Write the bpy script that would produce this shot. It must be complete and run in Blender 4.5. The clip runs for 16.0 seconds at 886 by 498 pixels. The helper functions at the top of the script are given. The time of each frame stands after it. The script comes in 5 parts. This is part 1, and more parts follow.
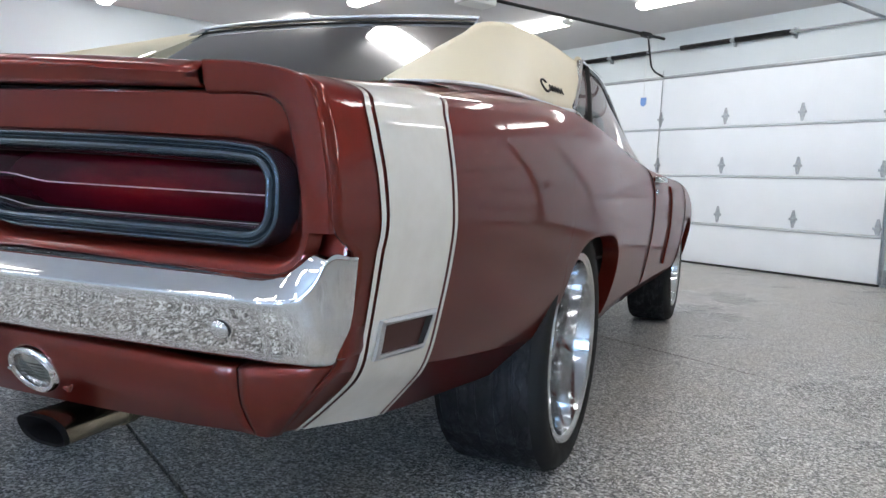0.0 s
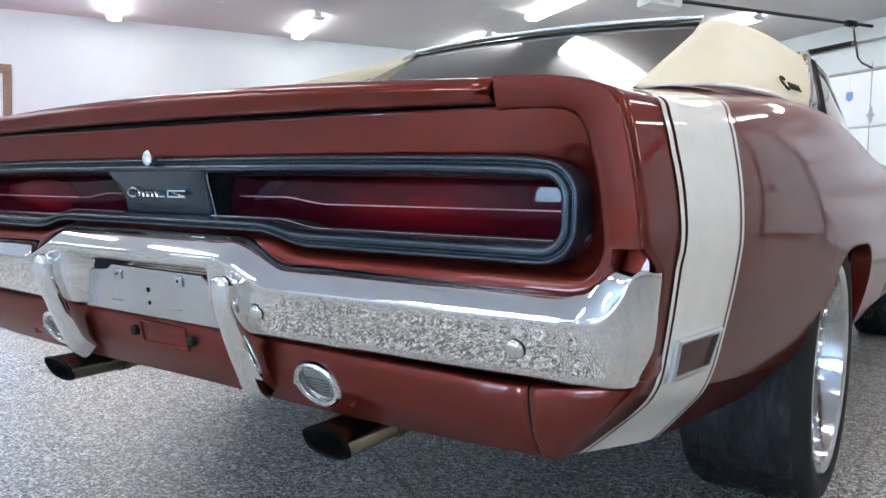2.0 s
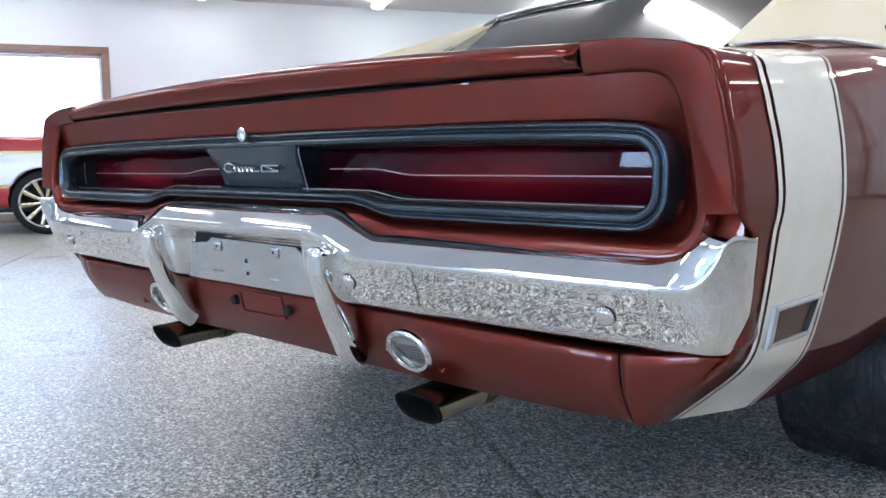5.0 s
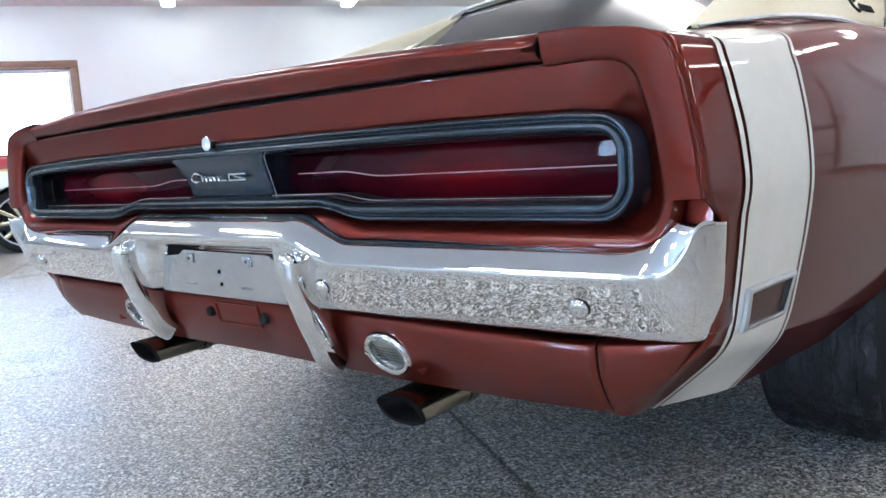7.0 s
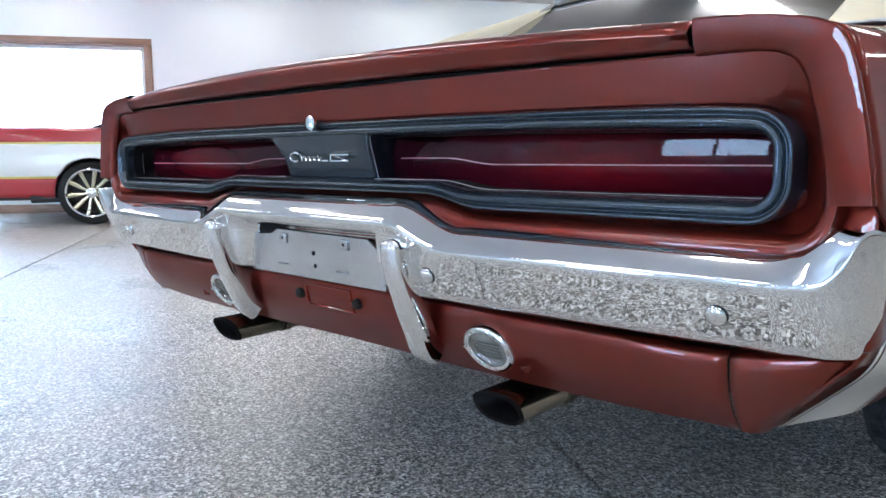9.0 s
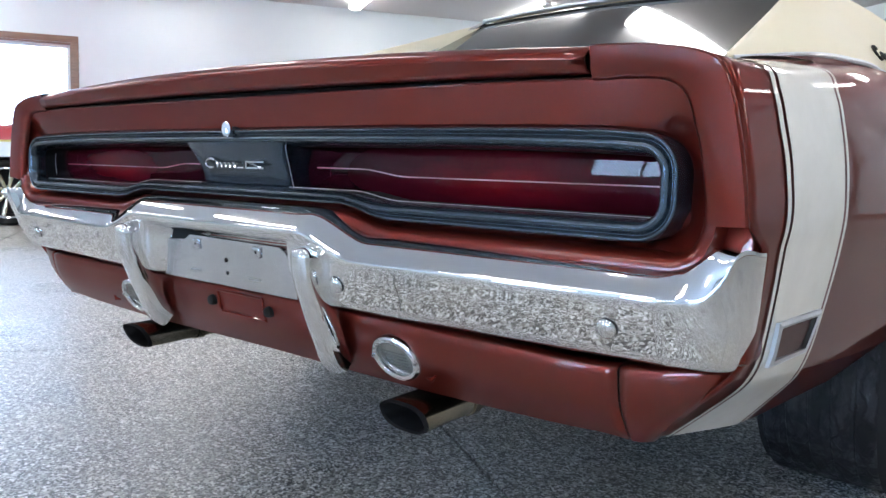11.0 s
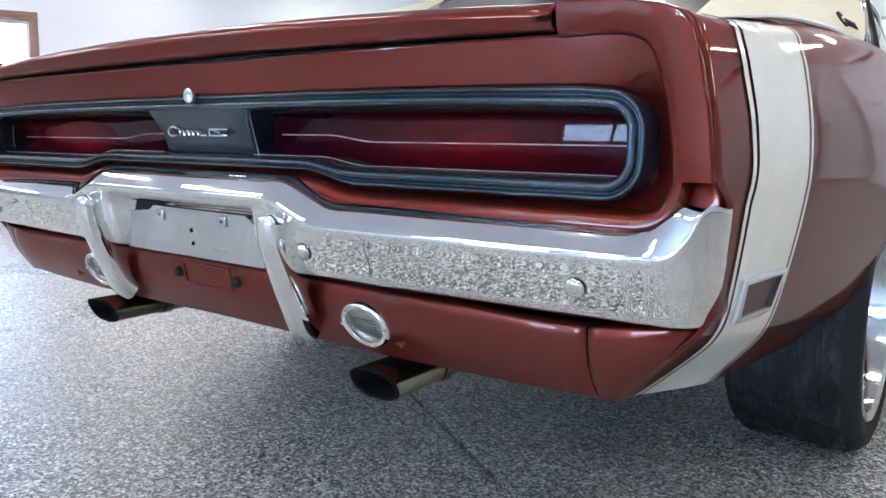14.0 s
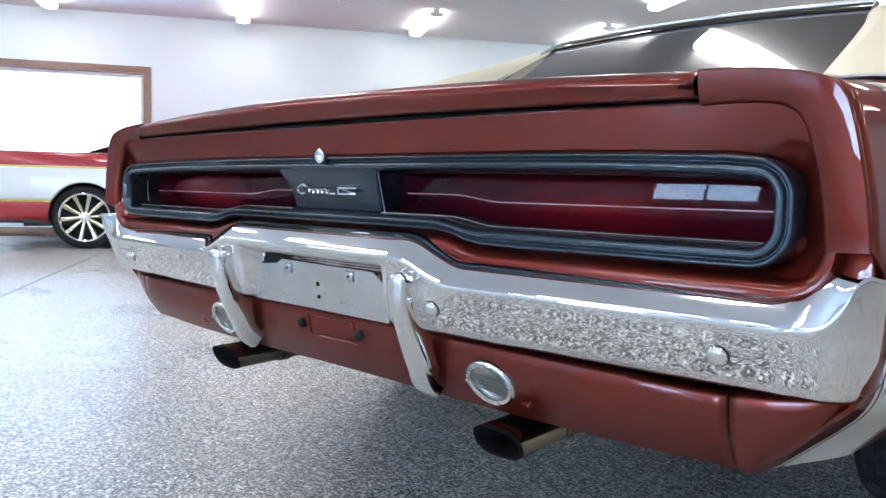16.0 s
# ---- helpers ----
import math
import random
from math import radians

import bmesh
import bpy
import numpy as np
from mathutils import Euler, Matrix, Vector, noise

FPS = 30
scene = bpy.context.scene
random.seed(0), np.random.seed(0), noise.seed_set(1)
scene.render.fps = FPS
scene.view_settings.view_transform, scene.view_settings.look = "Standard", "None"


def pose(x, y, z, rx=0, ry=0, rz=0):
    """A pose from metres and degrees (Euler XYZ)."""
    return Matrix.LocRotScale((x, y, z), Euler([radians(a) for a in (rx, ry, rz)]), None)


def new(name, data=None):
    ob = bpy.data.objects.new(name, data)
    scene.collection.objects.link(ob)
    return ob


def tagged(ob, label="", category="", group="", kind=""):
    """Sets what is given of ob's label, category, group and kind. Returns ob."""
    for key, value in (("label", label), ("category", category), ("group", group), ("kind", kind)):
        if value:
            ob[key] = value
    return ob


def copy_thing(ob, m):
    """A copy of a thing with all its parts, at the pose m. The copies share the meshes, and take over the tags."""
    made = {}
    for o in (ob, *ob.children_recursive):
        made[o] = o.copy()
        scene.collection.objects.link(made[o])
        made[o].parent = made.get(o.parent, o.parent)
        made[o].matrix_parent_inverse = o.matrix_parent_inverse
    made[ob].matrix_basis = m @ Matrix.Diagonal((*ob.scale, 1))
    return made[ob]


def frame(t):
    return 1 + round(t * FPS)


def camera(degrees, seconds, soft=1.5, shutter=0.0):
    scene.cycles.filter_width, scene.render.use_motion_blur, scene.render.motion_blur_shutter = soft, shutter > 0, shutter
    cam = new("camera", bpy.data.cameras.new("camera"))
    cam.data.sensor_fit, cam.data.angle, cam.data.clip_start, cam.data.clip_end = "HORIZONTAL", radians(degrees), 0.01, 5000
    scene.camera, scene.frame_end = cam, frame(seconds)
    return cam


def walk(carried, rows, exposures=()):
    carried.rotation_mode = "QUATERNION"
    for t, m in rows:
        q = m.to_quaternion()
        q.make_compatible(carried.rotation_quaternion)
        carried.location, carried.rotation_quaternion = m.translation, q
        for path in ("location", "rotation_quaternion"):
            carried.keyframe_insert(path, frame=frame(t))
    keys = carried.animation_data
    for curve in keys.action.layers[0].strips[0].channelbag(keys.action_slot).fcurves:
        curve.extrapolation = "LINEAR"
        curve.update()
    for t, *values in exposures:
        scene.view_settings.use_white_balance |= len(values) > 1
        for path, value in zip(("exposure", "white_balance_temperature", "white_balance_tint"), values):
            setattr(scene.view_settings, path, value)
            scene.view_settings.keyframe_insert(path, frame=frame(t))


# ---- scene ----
cam = camera(60.63, 16.0)
ROWS = [  # seconds, place, yaw, pitch, roll
    (0.0, 1.3938, -0.7280, 0.7095, 22.49, -4.25, 3.22),
    (0.5, 1.3867, -0.7305, 0.7244, 24.14, -3.59, 2.01),
    (1.0, 1.3577, -0.7441, 0.7233, 26.06, -3.08, 2.04),
    (1.5, 1.2962, -0.7573, 0.7164, 31.01, -3.27, 1.34),
    (2.0, 1.2401, -0.7708, 0.7044, 35.31, -3.74, 1.24),
    (2.5, 1.2020, -0.7808, 0.6996, 38.62, -4.06, 1.28),
    (3.0, 1.1967, -0.7819, 0.6978, 40.93, -5.28, 1.55),
    (3.5, 1.2029, -0.7840, 0.7017, 41.70, -5.65, 1.39),
    (4.0, 1.2041, -0.7854, 0.6981, 41.87, -5.82, 1.35),
    (4.5, 1.2144, -0.7845, 0.6995, 42.09, -6.36, 1.00),
    (5.0, 1.2408, -0.7842, 0.7073, 41.54, -6.26, -0.28),
    (5.2, 1.2600, -0.7837, 0.7148, 41.18, -6.12, -0.91),
    (5.7, 1.2811, -0.7781, 0.7217, 40.58, -6.09, -2.13),
    (6.2, 1.2805, -0.7680, 0.7202, 40.22, -6.31, -3.17),
    (6.8, 1.2581, -0.7598, 0.7146, 40.33, -6.67, -3.62),
    (7.3, 1.2274, -0.7648, 0.7125, 41.12, -6.86, -2.87),
    (7.5, 1.2102, -0.7712, 0.7130, 41.70, -6.90, -2.18),
    (8.0, 1.1849, -0.7757, 0.7105, 42.61, -6.90, -1.77),
    (8.2, 1.1736, -0.7792, 0.7072, 42.96, -6.94, -1.58),
    (8.7, 1.1559, -0.7874, 0.7043, 43.67, -6.95, -0.91),
    (9.2, 1.1444, -0.7969, 0.7047, 44.26, -6.88, 0.20),
    (9.8, 1.1423, -0.8038, 0.7060, 44.17, -6.65, 1.56),
    (10.3, 1.1536, -0.8009, 0.7045, 42.90, -6.33, 2.30),
    (10.5, 1.1626, -0.7967, 0.7027, 41.92, -6.14, 2.50),
    (11.0, 1.1891, -0.7817, 0.7038, 39.11, -5.88, 1.76),
    (11.5, 1.2121, -0.7724, 0.7030, 37.28, -5.59, 1.04),
    (12.0, 1.2268, -0.7691, 0.7053, 36.32, -5.29, 0.33),
    (12.5, 1.2223, -0.7710, 0.7047, 35.76, -4.92, 0.25),
    (13.0, 1.2060, -0.7710, 0.6962, 35.74, -5.27, 0.39),
    (13.5, 1.1905, -0.7690, 0.6836, 36.64, -7.07, 0.86),
    (14.0, 1.1909, -0.7719, 0.6824, 37.02, -7.46, 1.24),
    (14.5, 1.1917, -0.7725, 0.6859, 37.24, -7.57, 1.31),
    (15.0, 1.1803, -0.7873, 0.6959, 38.40, -6.72, 0.98),
    (15.5, 1.1560, -0.8096, 0.7036, 41.29, -5.17, 1.04),
    (16.0, 1.1470, -0.8276, 0.7069, 43.34, -4.31, 1.39),
]
walk(cam, [(t, pose(x, y, z, 90 + pitch, 0, yaw) @ pose(0, 0, 0, 0, 0, roll)) for t, x, y, z, yaw, pitch, roll in ROWS],
     exposures=[(0.0, -0.52, 6500, 10), (1.0, -0.42, 6500, 10), (2.0, -0.32, 6450, 10), (3.0, -0.29, 6350, 10), (5.0, -0.34, 6350, 10), (8.0, -0.28, 6350, 10), (10.5, -0.42, 6390, 10), (11.5, -0.34, 6400, 10), (13.0, -0.27, 6420, 10), (14.0, -0.21, 6390, 10), (15.0, -0.22, 6370, 10), (16.0, -0.26, 6320, 10)])

# ---- world and light ----
world = bpy.data.worlds.new("world")
scene.world = world
world.use_nodes = True
wn = world.node_tree.nodes
sky = wn.new("ShaderNodeTexSky")
sky.sky_type = "NISHITA"
sky.sun_disc = False
sky.sun_elevation, sky.sun_rotation = radians(35), radians(150)
wn["Background"].inputs["Strength"].default_value = 0.12
world.node_tree.links.new(sky.outputs["Color"], wn["Background"].inputs["Color"])
scene.view_settings.exposure = -0.30
LAMP_STRENGTH = 25.5
WINDOW_STRENGTH = 24.0


# ---- materials ----
def material(name, color, rough=0.5, metal=0.0, coat=0.0, coat_rough=0.03, spec=0.5):
    m = bpy.data.materials.new(name)
    m.use_nodes = True
    b = m.node_tree.nodes["Principled BSDF"]
    b.inputs["Base Color"].default_value = (*color, 1)
    b.inputs["Roughness"].default_value = rough
    b.inputs["Metallic"].default_value = metal
    b.inputs["Coat Weight"].default_value = coat
    b.inputs["Coat Roughness"].default_value = coat_rough
    b.inputs["Specular IOR Level"].default_value = spec
    return m


def nodes_of(m):
    return m.node_tree.nodes, m.node_tree.links, m.node_tree.nodes["Principled BSDF"]


def place(m, scale=(1, 1, 1)):
    """World position times a scale, as a texture vector."""
    n, l, _ = nodes_of(m)
    g = n.new("ShaderNodeNewGeometry")
    s = n.new("ShaderNodeVectorMath")
    s.operation = "MULTIPLY"
    s.inputs[1].default_value = scale
    l.new(g.outputs["Position"], s.inputs[0])
    return s.outputs[0]


def noise_tex(m, vector, scale, detail=3.0, rough=0.55):
    n, l, _ = nodes_of(m)
    t = n.new("ShaderNodeTexNoise")
    t.inputs["Scale"].default_value = scale
    t.inputs["Detail"].default_value = detail
    t.inputs["Roughness"].default_value = rough
    l.new(vector, t.inputs["Vector"])
    return t.outputs["Fac"]


def ramp(m, fac, stops, mode="LINEAR"):
    n, l, _ = nodes_of(m)
    r = n.new("ShaderNodeValToRGB")
    r.color_ramp.interpolation = mode
    e = r.color_ramp.elements
    while len(e) < len(stops):
        e.new(0.5)
    for k, (p, c) in zip(e, stops):
        k.position, k.color = p, (*c, 1) if len(c) == 3 else c
    l.new(fac, r.inputs["Fac"])
    return r.outputs["Color"]


def span(m, fac, lo, hi, a, b):
    n, l, _ = nodes_of(m)
    r = n.new("ShaderNodeMapRange")
    for k, v in zip(("From Min", "From Max", "To Min", "To Max"), (lo, hi, a, b)):
        r.inputs[k].default_value = v
    l.new(fac, r.inputs["Value"])
    return r.outputs["Result"]


def mixed(m, fac, a, b, blend="MIX"):
    n, l, _ = nodes_of(m)
    x = n.new("ShaderNodeMix")
    x.data_type, x.blend_type = "RGBA", blend
    for v, s in ((fac, x.inputs["Factor"]), (a, x.inputs["A"]), (b, x.inputs["B"])):
        if isinstance(v, (int, float)):
            s.default_value = v
        elif isinstance(v, tuple):
            s.default_value = (*v, 1)
        else:
            l.new(v, s)
    return x.outputs["Result"]


def bump(m, height, strength=0.2, distance=0.001, coat=False):
    n, l, b = nodes_of(m)
    k = n.new("ShaderNodeBump")
    k.inputs["Strength"].default_value = strength
    k.inputs["Distance"].default_value = distance
    l.new(height, k.inputs["Height"])
    l.new(k.outputs["Normal"], b.inputs["Normal"])
    if coat:
        l.new(k.outputs["Normal"], b.inputs["Coat Normal"])


def to(m, socket, value):
    n, l, b = nodes_of(m)
    l.new(value, b.inputs[socket])


def varied(name, color, rough, spread=0.12, scale=6.0, fine=300.0, grain=0.06, metal=0.0, coat=0.0, bump_by=0.0):
    """A surface with soft blotches and a fine grain."""
    m = material(name, color, rough, metal, coat)
    p = place(m)
    big, small = noise_tex(m, p, scale), noise_tex(m, p, fine, 2.0)
    lo = tuple(c * (1 - spread) for c in color)
    hi = tuple(min(1, c * (1 + spread)) for c in color)
    c = mixed(m, span(m, big, 0.3, 0.7, 0, 1), lo, hi)
    c = mixed(m, grain, c, ramp(m, small, [(0.35, (0, 0, 0)), (0.65, (1, 1, 1))]), "OVERLAY")
    to(m, "Base Color", c)
    to(m, "Roughness", span(m, big, 0.3, 0.7, rough * 0.85, min(1, rough * 1.15)))
    if bump_by:
        bump(m, small, bump_by, 0.0006)
    return m


def car_paint(name, color, flake=0.35, edge=(1, 1, 1)):
    """Flake base under a hard clear coat. edge: the tint of the base's glancing shine."""
    m = material(name, color, 0.36, flake, 0.52, 0.004, 0.3)
    p = place(m)
    n, l, b = nodes_of(m)
    b.inputs["Specular Tint"].default_value = (*edge, 1)
    b.inputs["Coat IOR"].default_value = 1.75
    v = n.new("ShaderNodeTexVoronoi")
    v.inputs["Scale"].default_value = 1800
    l.new(p, v.inputs["Vector"])
    c = mixed(m, 0.16, color, v.outputs["Color"], "OVERLAY")
    big = noise_tex(m, p, 2.2)
    c = mixed(m, span(m, big, 0.35, 0.65, 0.0, 0.16), c, tuple(0.8 * k for k in color))
    to(m, "Base Color", c)
    dust = noise_tex(m, p, 55, 4.0)
    to(m, "Coat Roughness", span(m, dust, 0.4, 0.75, 0.002, 0.012))
    return m


RED = car_paint("copper_red_paint", (0.145, 0.0165, 0.0092), 0.75, (0.35, 0.07, 0.045))
WHITE_STRIPE = material("white_tape_stripe", (0.72, 0.70, 0.64), 0.35, 0, 0.8, 0.04)
_p = place(WHITE_STRIPE)
to(WHITE_STRIPE, "Base Color", mixed(WHITE_STRIPE, span(WHITE_STRIPE, noise_tex(WHITE_STRIPE, _p, 25, 5.0), 0.35, 0.75, 0, 1), (0.84, 0.79, 0.70), (0.78, 0.725, 0.63)))
VINYL = varied("cream_vinyl", (0.66, 0.58, 0.41), 0.5, 0.05, 4.0, 900.0, 0.10, bump_by=0.25)
CHROME = material("chrome", (0.83, 0.84, 0.85), 0.05, 1.0)
_p = place(CHROME)
to(CHROME, "Roughness", span(CHROME, noise_tex(CHROME, _p, 40, 5.0), 0.4, 0.8, 0.012, 0.05))
DULL_CHROME = material("brushed_bracket_metal", (0.72, 0.73, 0.74), 0.22, 1.0)
_p = place(DULL_CHROME, (40, 40, 400))
to(DULL_CHROME, "Roughness", span(DULL_CHROME, noise_tex(DULL_CHROME, _p, 1.0, 3.0), 0.3, 0.7, 0.14, 0.32))
BRACKET_METAL = varied("dull_galvanised_bracket", (0.66, 0.67, 0.69), 0.20, 0.10, 9.0, 220.0, 0.05, metal=1.0)
BLACK_TRIM = material("satin_blue_black_trim", (0.011, 0.016, 0.022), 0.24, 0.0, 0.0, 0.20, 1.0)
nodes_of(BLACK_TRIM)[2].inputs["Specular Tint"].default_value = (0.72, 0.88, 1.0, 1)
SATIN_TRIM = varied("satin_bright_trim", (0.62, 0.63, 0.65), 0.36, 0.06, 20.0, 300.0, 0.04, metal=1.0)
_p = place(BLACK_TRIM)
to(BLACK_TRIM, "Roughness", span(BLACK_TRIM, noise_tex(BLACK_TRIM, _p, 6, 2.0), 0.3, 0.7, 0.23, 0.26))
DARK = varied("matt_black_underside", (0.020, 0.020, 0.022), 0.8, 0.3, 9.0)
RUBBER = varied("black_rubber", (0.015, 0.0145, 0.014), 0.75, 0.25, 14.0)
nodes_of(RUBBER)[2].inputs["Specular IOR Level"].default_value = 0.2
TREAD = material("dusty_streaked_tread", (0.02, 0.02, 0.022), 0.45, 0.0)
_f = noise_tex(TREAD, place(TREAD, (20, 20, 9)), 1.0, 6.0, 0.70)
_glaze = ramp(TREAD, _f, [(0.42, (0.003, 0.0033, 0.004)), (0.495, (0.005, 0.0055, 0.007)), (0.515, (0.011, 0.012, 0.0145)), (0.62, (0.021, 0.023, 0.027)), (0.70, (0.075, 0.078, 0.085))])
_n, _l, _b = nodes_of(TREAD)
_w = _n.new("ShaderNodeVectorMath")
_w.operation = "MULTIPLY_ADD"
_w.inputs[1].default_value = (0.05, 0.05, 0.05)
_l.new(ramp(TREAD, noise_tex(TREAD, place(TREAD), 14.0), [(0, (0, 0, 0)), (1, (1, 1, 1))]), _w.inputs[0])
_l.new(place(TREAD), _w.inputs[2])
_s = _n.new("ShaderNodeVectorMath")
_s.operation = "MULTIPLY"
_s.inputs[1].default_value = (34, 20, 5)
_l.new(_w.outputs[0], _s.inputs[0])
_v = _n.new("ShaderNodeTexVoronoi")
_v.feature = "DISTANCE_TO_EDGE"
_v.inputs["Scale"].default_value = 1.0
_l.new(_s.outputs[0], _v.inputs["Vector"])
_crack = span(TREAD, _v.outputs["Distance"], 0.03, 0.11, 1.0, 0.0)
to(TREAD, "Base Color", mixed(TREAD, _crack, _glaze, (0.004, 0.004, 0.005)))
to(TREAD, "Roughness", span(TREAD, _f, 0.45, 0.60, 0.70, 0.38))
_b.inputs["Specular IOR Level"].default_value = 0.35
bump(TREAD, mixed(TREAD, _crack, _f, (0, 0, 0)), 0.6, 0.004)
REAR_GLASS = material("dark_rear_glass", (0.010, 0.011, 0.011), 0.03, 0.0, 0.0, 0.02, 0.45)
SIDE_GLASS = material("clear_side_glass", (0.80, 0.86, 0.85), 0.01)
nodes_of(SIDE_GLASS)[2].inputs["Transmission Weight"].default_value = 0.97
nodes_of(SIDE_GLASS)[2].inputs["IOR"].default_value = 1.1
CLEAR_LENS = material("clear_ribbed_lens", (0.055, 0.058, 0.050), 0.12, 0.0, 0.0, 0.03, 0.5)
nodes_of(CLEAR_LENS)[2].inputs["Transmission Weight"].default_value = 0.3
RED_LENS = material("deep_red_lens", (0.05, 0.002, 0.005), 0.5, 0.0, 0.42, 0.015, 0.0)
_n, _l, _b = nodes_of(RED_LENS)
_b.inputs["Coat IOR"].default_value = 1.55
# a soft brighter patch in each lens's colour stands for the reflector's glow
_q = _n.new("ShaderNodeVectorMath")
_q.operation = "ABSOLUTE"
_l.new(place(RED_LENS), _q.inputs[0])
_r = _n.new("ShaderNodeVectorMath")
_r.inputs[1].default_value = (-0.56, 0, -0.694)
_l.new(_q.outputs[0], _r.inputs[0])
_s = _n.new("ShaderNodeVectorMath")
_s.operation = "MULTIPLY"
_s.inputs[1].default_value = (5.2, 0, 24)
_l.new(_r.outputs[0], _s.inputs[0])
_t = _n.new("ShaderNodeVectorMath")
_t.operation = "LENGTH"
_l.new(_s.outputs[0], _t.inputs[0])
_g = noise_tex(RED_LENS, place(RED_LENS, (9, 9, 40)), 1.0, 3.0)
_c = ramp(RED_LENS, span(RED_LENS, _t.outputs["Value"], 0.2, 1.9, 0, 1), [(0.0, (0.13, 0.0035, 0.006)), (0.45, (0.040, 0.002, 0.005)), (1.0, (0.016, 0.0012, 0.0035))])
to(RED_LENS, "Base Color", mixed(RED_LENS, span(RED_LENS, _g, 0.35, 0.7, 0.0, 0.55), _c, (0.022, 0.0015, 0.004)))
_w = _n.new("ShaderNodeTexWave")
_w.inputs["Scale"].default_value = 0.32
_w.bands_direction = "DIAGONAL"
_l.new(place(RED_LENS, (420, 420, 420)), _w.inputs["Vector"])
bump(RED_LENS, _w.outputs["Color"], 0.25, 0.0005)
# pale colour for the ceiling's reflection along the lens rib
RIB_GLINT = varied("pale_rib_glint", (0.52, 0.30, 0.32), 0.35, 0.10, 30.0)
EXHAUST = material("heat_tinted_steel", (0.42, 0.38, 0.31), 0.20, 1.0)
_p = place(EXHAUST, (30, 9, 30))
to(EXHAUST, "Base Color", ramp(EXHAUST, noise_tex(EXHAUST, _p, 1.0, 4.0), [(0.35, (0.16, 0.145, 0.115)), (0.65, (0.34, 0.305, 0.24))]))
# soot in the exhausts, and painted shade in the gaps, holes and bracket slot
SOOT_AND_SHADE = varied("black_soot_and_shade", (0.013, 0.0125, 0.013), 0.9)
nodes_of(SOOT_AND_SHADE)[2].inputs["Specular IOR Level"].default_value = 0.05
LAMP_BOWL = varied("aged_lamp_bowl", (0.07, 0.073, 0.066), 0.5, 0.3, 60.0)
MARKER_LENS = material("dark_red_marker_lens", (0.055, 0.012, 0.010), 0.35, 0.0, 0.0, 0.03, 0.2)
POLISHED = material("polished_aluminium", (0.62, 0.63, 0.64), 0.09, 1.0)
_p = place(POLISHED)
to(POLISHED, "Roughness", span(POLISHED, noise_tex(POLISHED, _p, 60, 4.0), 0.35, 0.7, 0.06, 0.16))
BRONZE_SPOKE = material("champagne_gold_spoke", (0.55, 0.49, 0.33), 0.22, 1.0)

WALL = varied("white_painted_drywall", (0.645, 0.685, 0.680), 0.6, 0.02, 1.2, 180.0, 0.03, bump_by=0.08)
CEILING = varied("white_textured_ceiling", (0.62, 0.61, 0.615), 0.85, 0.03, 1.5, 140.0, 0.06, bump_by=0.2)
DOOR_GREY = varied("pale_grey_steel_door_panel", (0.66, 0.65, 0.63), 0.38, 0.03, 2.0, 500.0, 0.03, bump_by=0.05)
DOOR_WHITE = varied("white_steel_door_panel", (0.83, 0.855, 0.865), 0.38, 0.02, 2.0, 500.0, 0.03, bump_by=0.05)
GALV = varied("galvanised_steel", (0.40, 0.42, 0.43), 0.35, 0.18, 40.0, 300.0, 0.1, metal=0.85)
SPRING = varied("oiled_black_spring_steel", (0.03, 0.03, 0.032), 0.4, 0.2, 30.0, metal=0.6)
PLASTIC_WHITE = varied("off_white_plastic", (0.72, 0.72, 0.69), 0.45, 0.03)
PLASTIC_GREY = varied("grey_opener_housing", (0.50, 0.51, 0.51), 0.45, 0.05)
BLUE_TAG = varied("translucent_blue_plastic", (0.16, 0.30, 0.62), 0.35, 0.1)
WOOD = material("brown_stained_wood", (0.20, 0.105, 0.06), 0.45, 0.0, 0.2, 0.2)
_f = noise_tex(WOOD, place(WOOD, (3, 3, 60)), 1.0, 5.0, 0.65)
to(WOOD, "Base Color", ramp(WOOD, _f, [(0.3, (0.12, 0.06, 0.035)), (0.6, (0.24, 0.13, 0.075)), (0.8, (0.32, 0.19, 0.11))]))
bump(WOOD, _f, 0.1, 0.0008)
RUBBER_SEAL = varied("black_rubber_seal", (0.015, 0.015, 0.016), 0.7)

# flake floor: 5 mm chips of white, greys, black and tan under a clear epoxy coat
FLOOR = material("flake_epoxy_floor", (0.4, 0.4, 0.4), 0.45, 0.0, 0.3, 0.3)
_p = place(FLOOR)
_n, _l, _b = nodes_of(FLOOR)


def chips(scale, shift):
    v = _n.new("ShaderNodeTexVoronoi")
    v.inputs["Scale"].default_value = scale
    s = _n.new("ShaderNodeVectorMath")
    s.inputs[1].default_value = (shift, shift * 0.7, 0)
    _l.new(_p, s.inputs[0])
    _l.new(s.outputs[0], v.inputs["Vector"])
    q = _n.new("ShaderNodeSeparateColor")
    _l.new(v.outputs["Color"], q.inputs[0])
    return q


_a, _c = chips(150, 0.0), chips(250, 3.3)
CHIP = [(0.0, (0.020, 0.020, 0.021)), (0.20, (0.075, 0.073, 0.070)), (0.36, (0.21, 0.195, 0.17)), (0.52, (0.38, 0.365, 0.335)), (0.70, (0.58, 0.565, 0.53)), (0.88, (0.86, 0.85, 0.82))]
_ca = ramp(FLOOR, _a.outputs[0], CHIP, "CONSTANT")
_cb = ramp(FLOOR, _c.outputs[1], CHIP, "CONSTANT")
_pick = ramp(FLOOR, _a.outputs[2], [(0.0, (0, 0, 0)), (0.55, (1, 1, 1))], "CONSTANT")
_col = mixed(FLOOR, _pick, _ca, _cb)
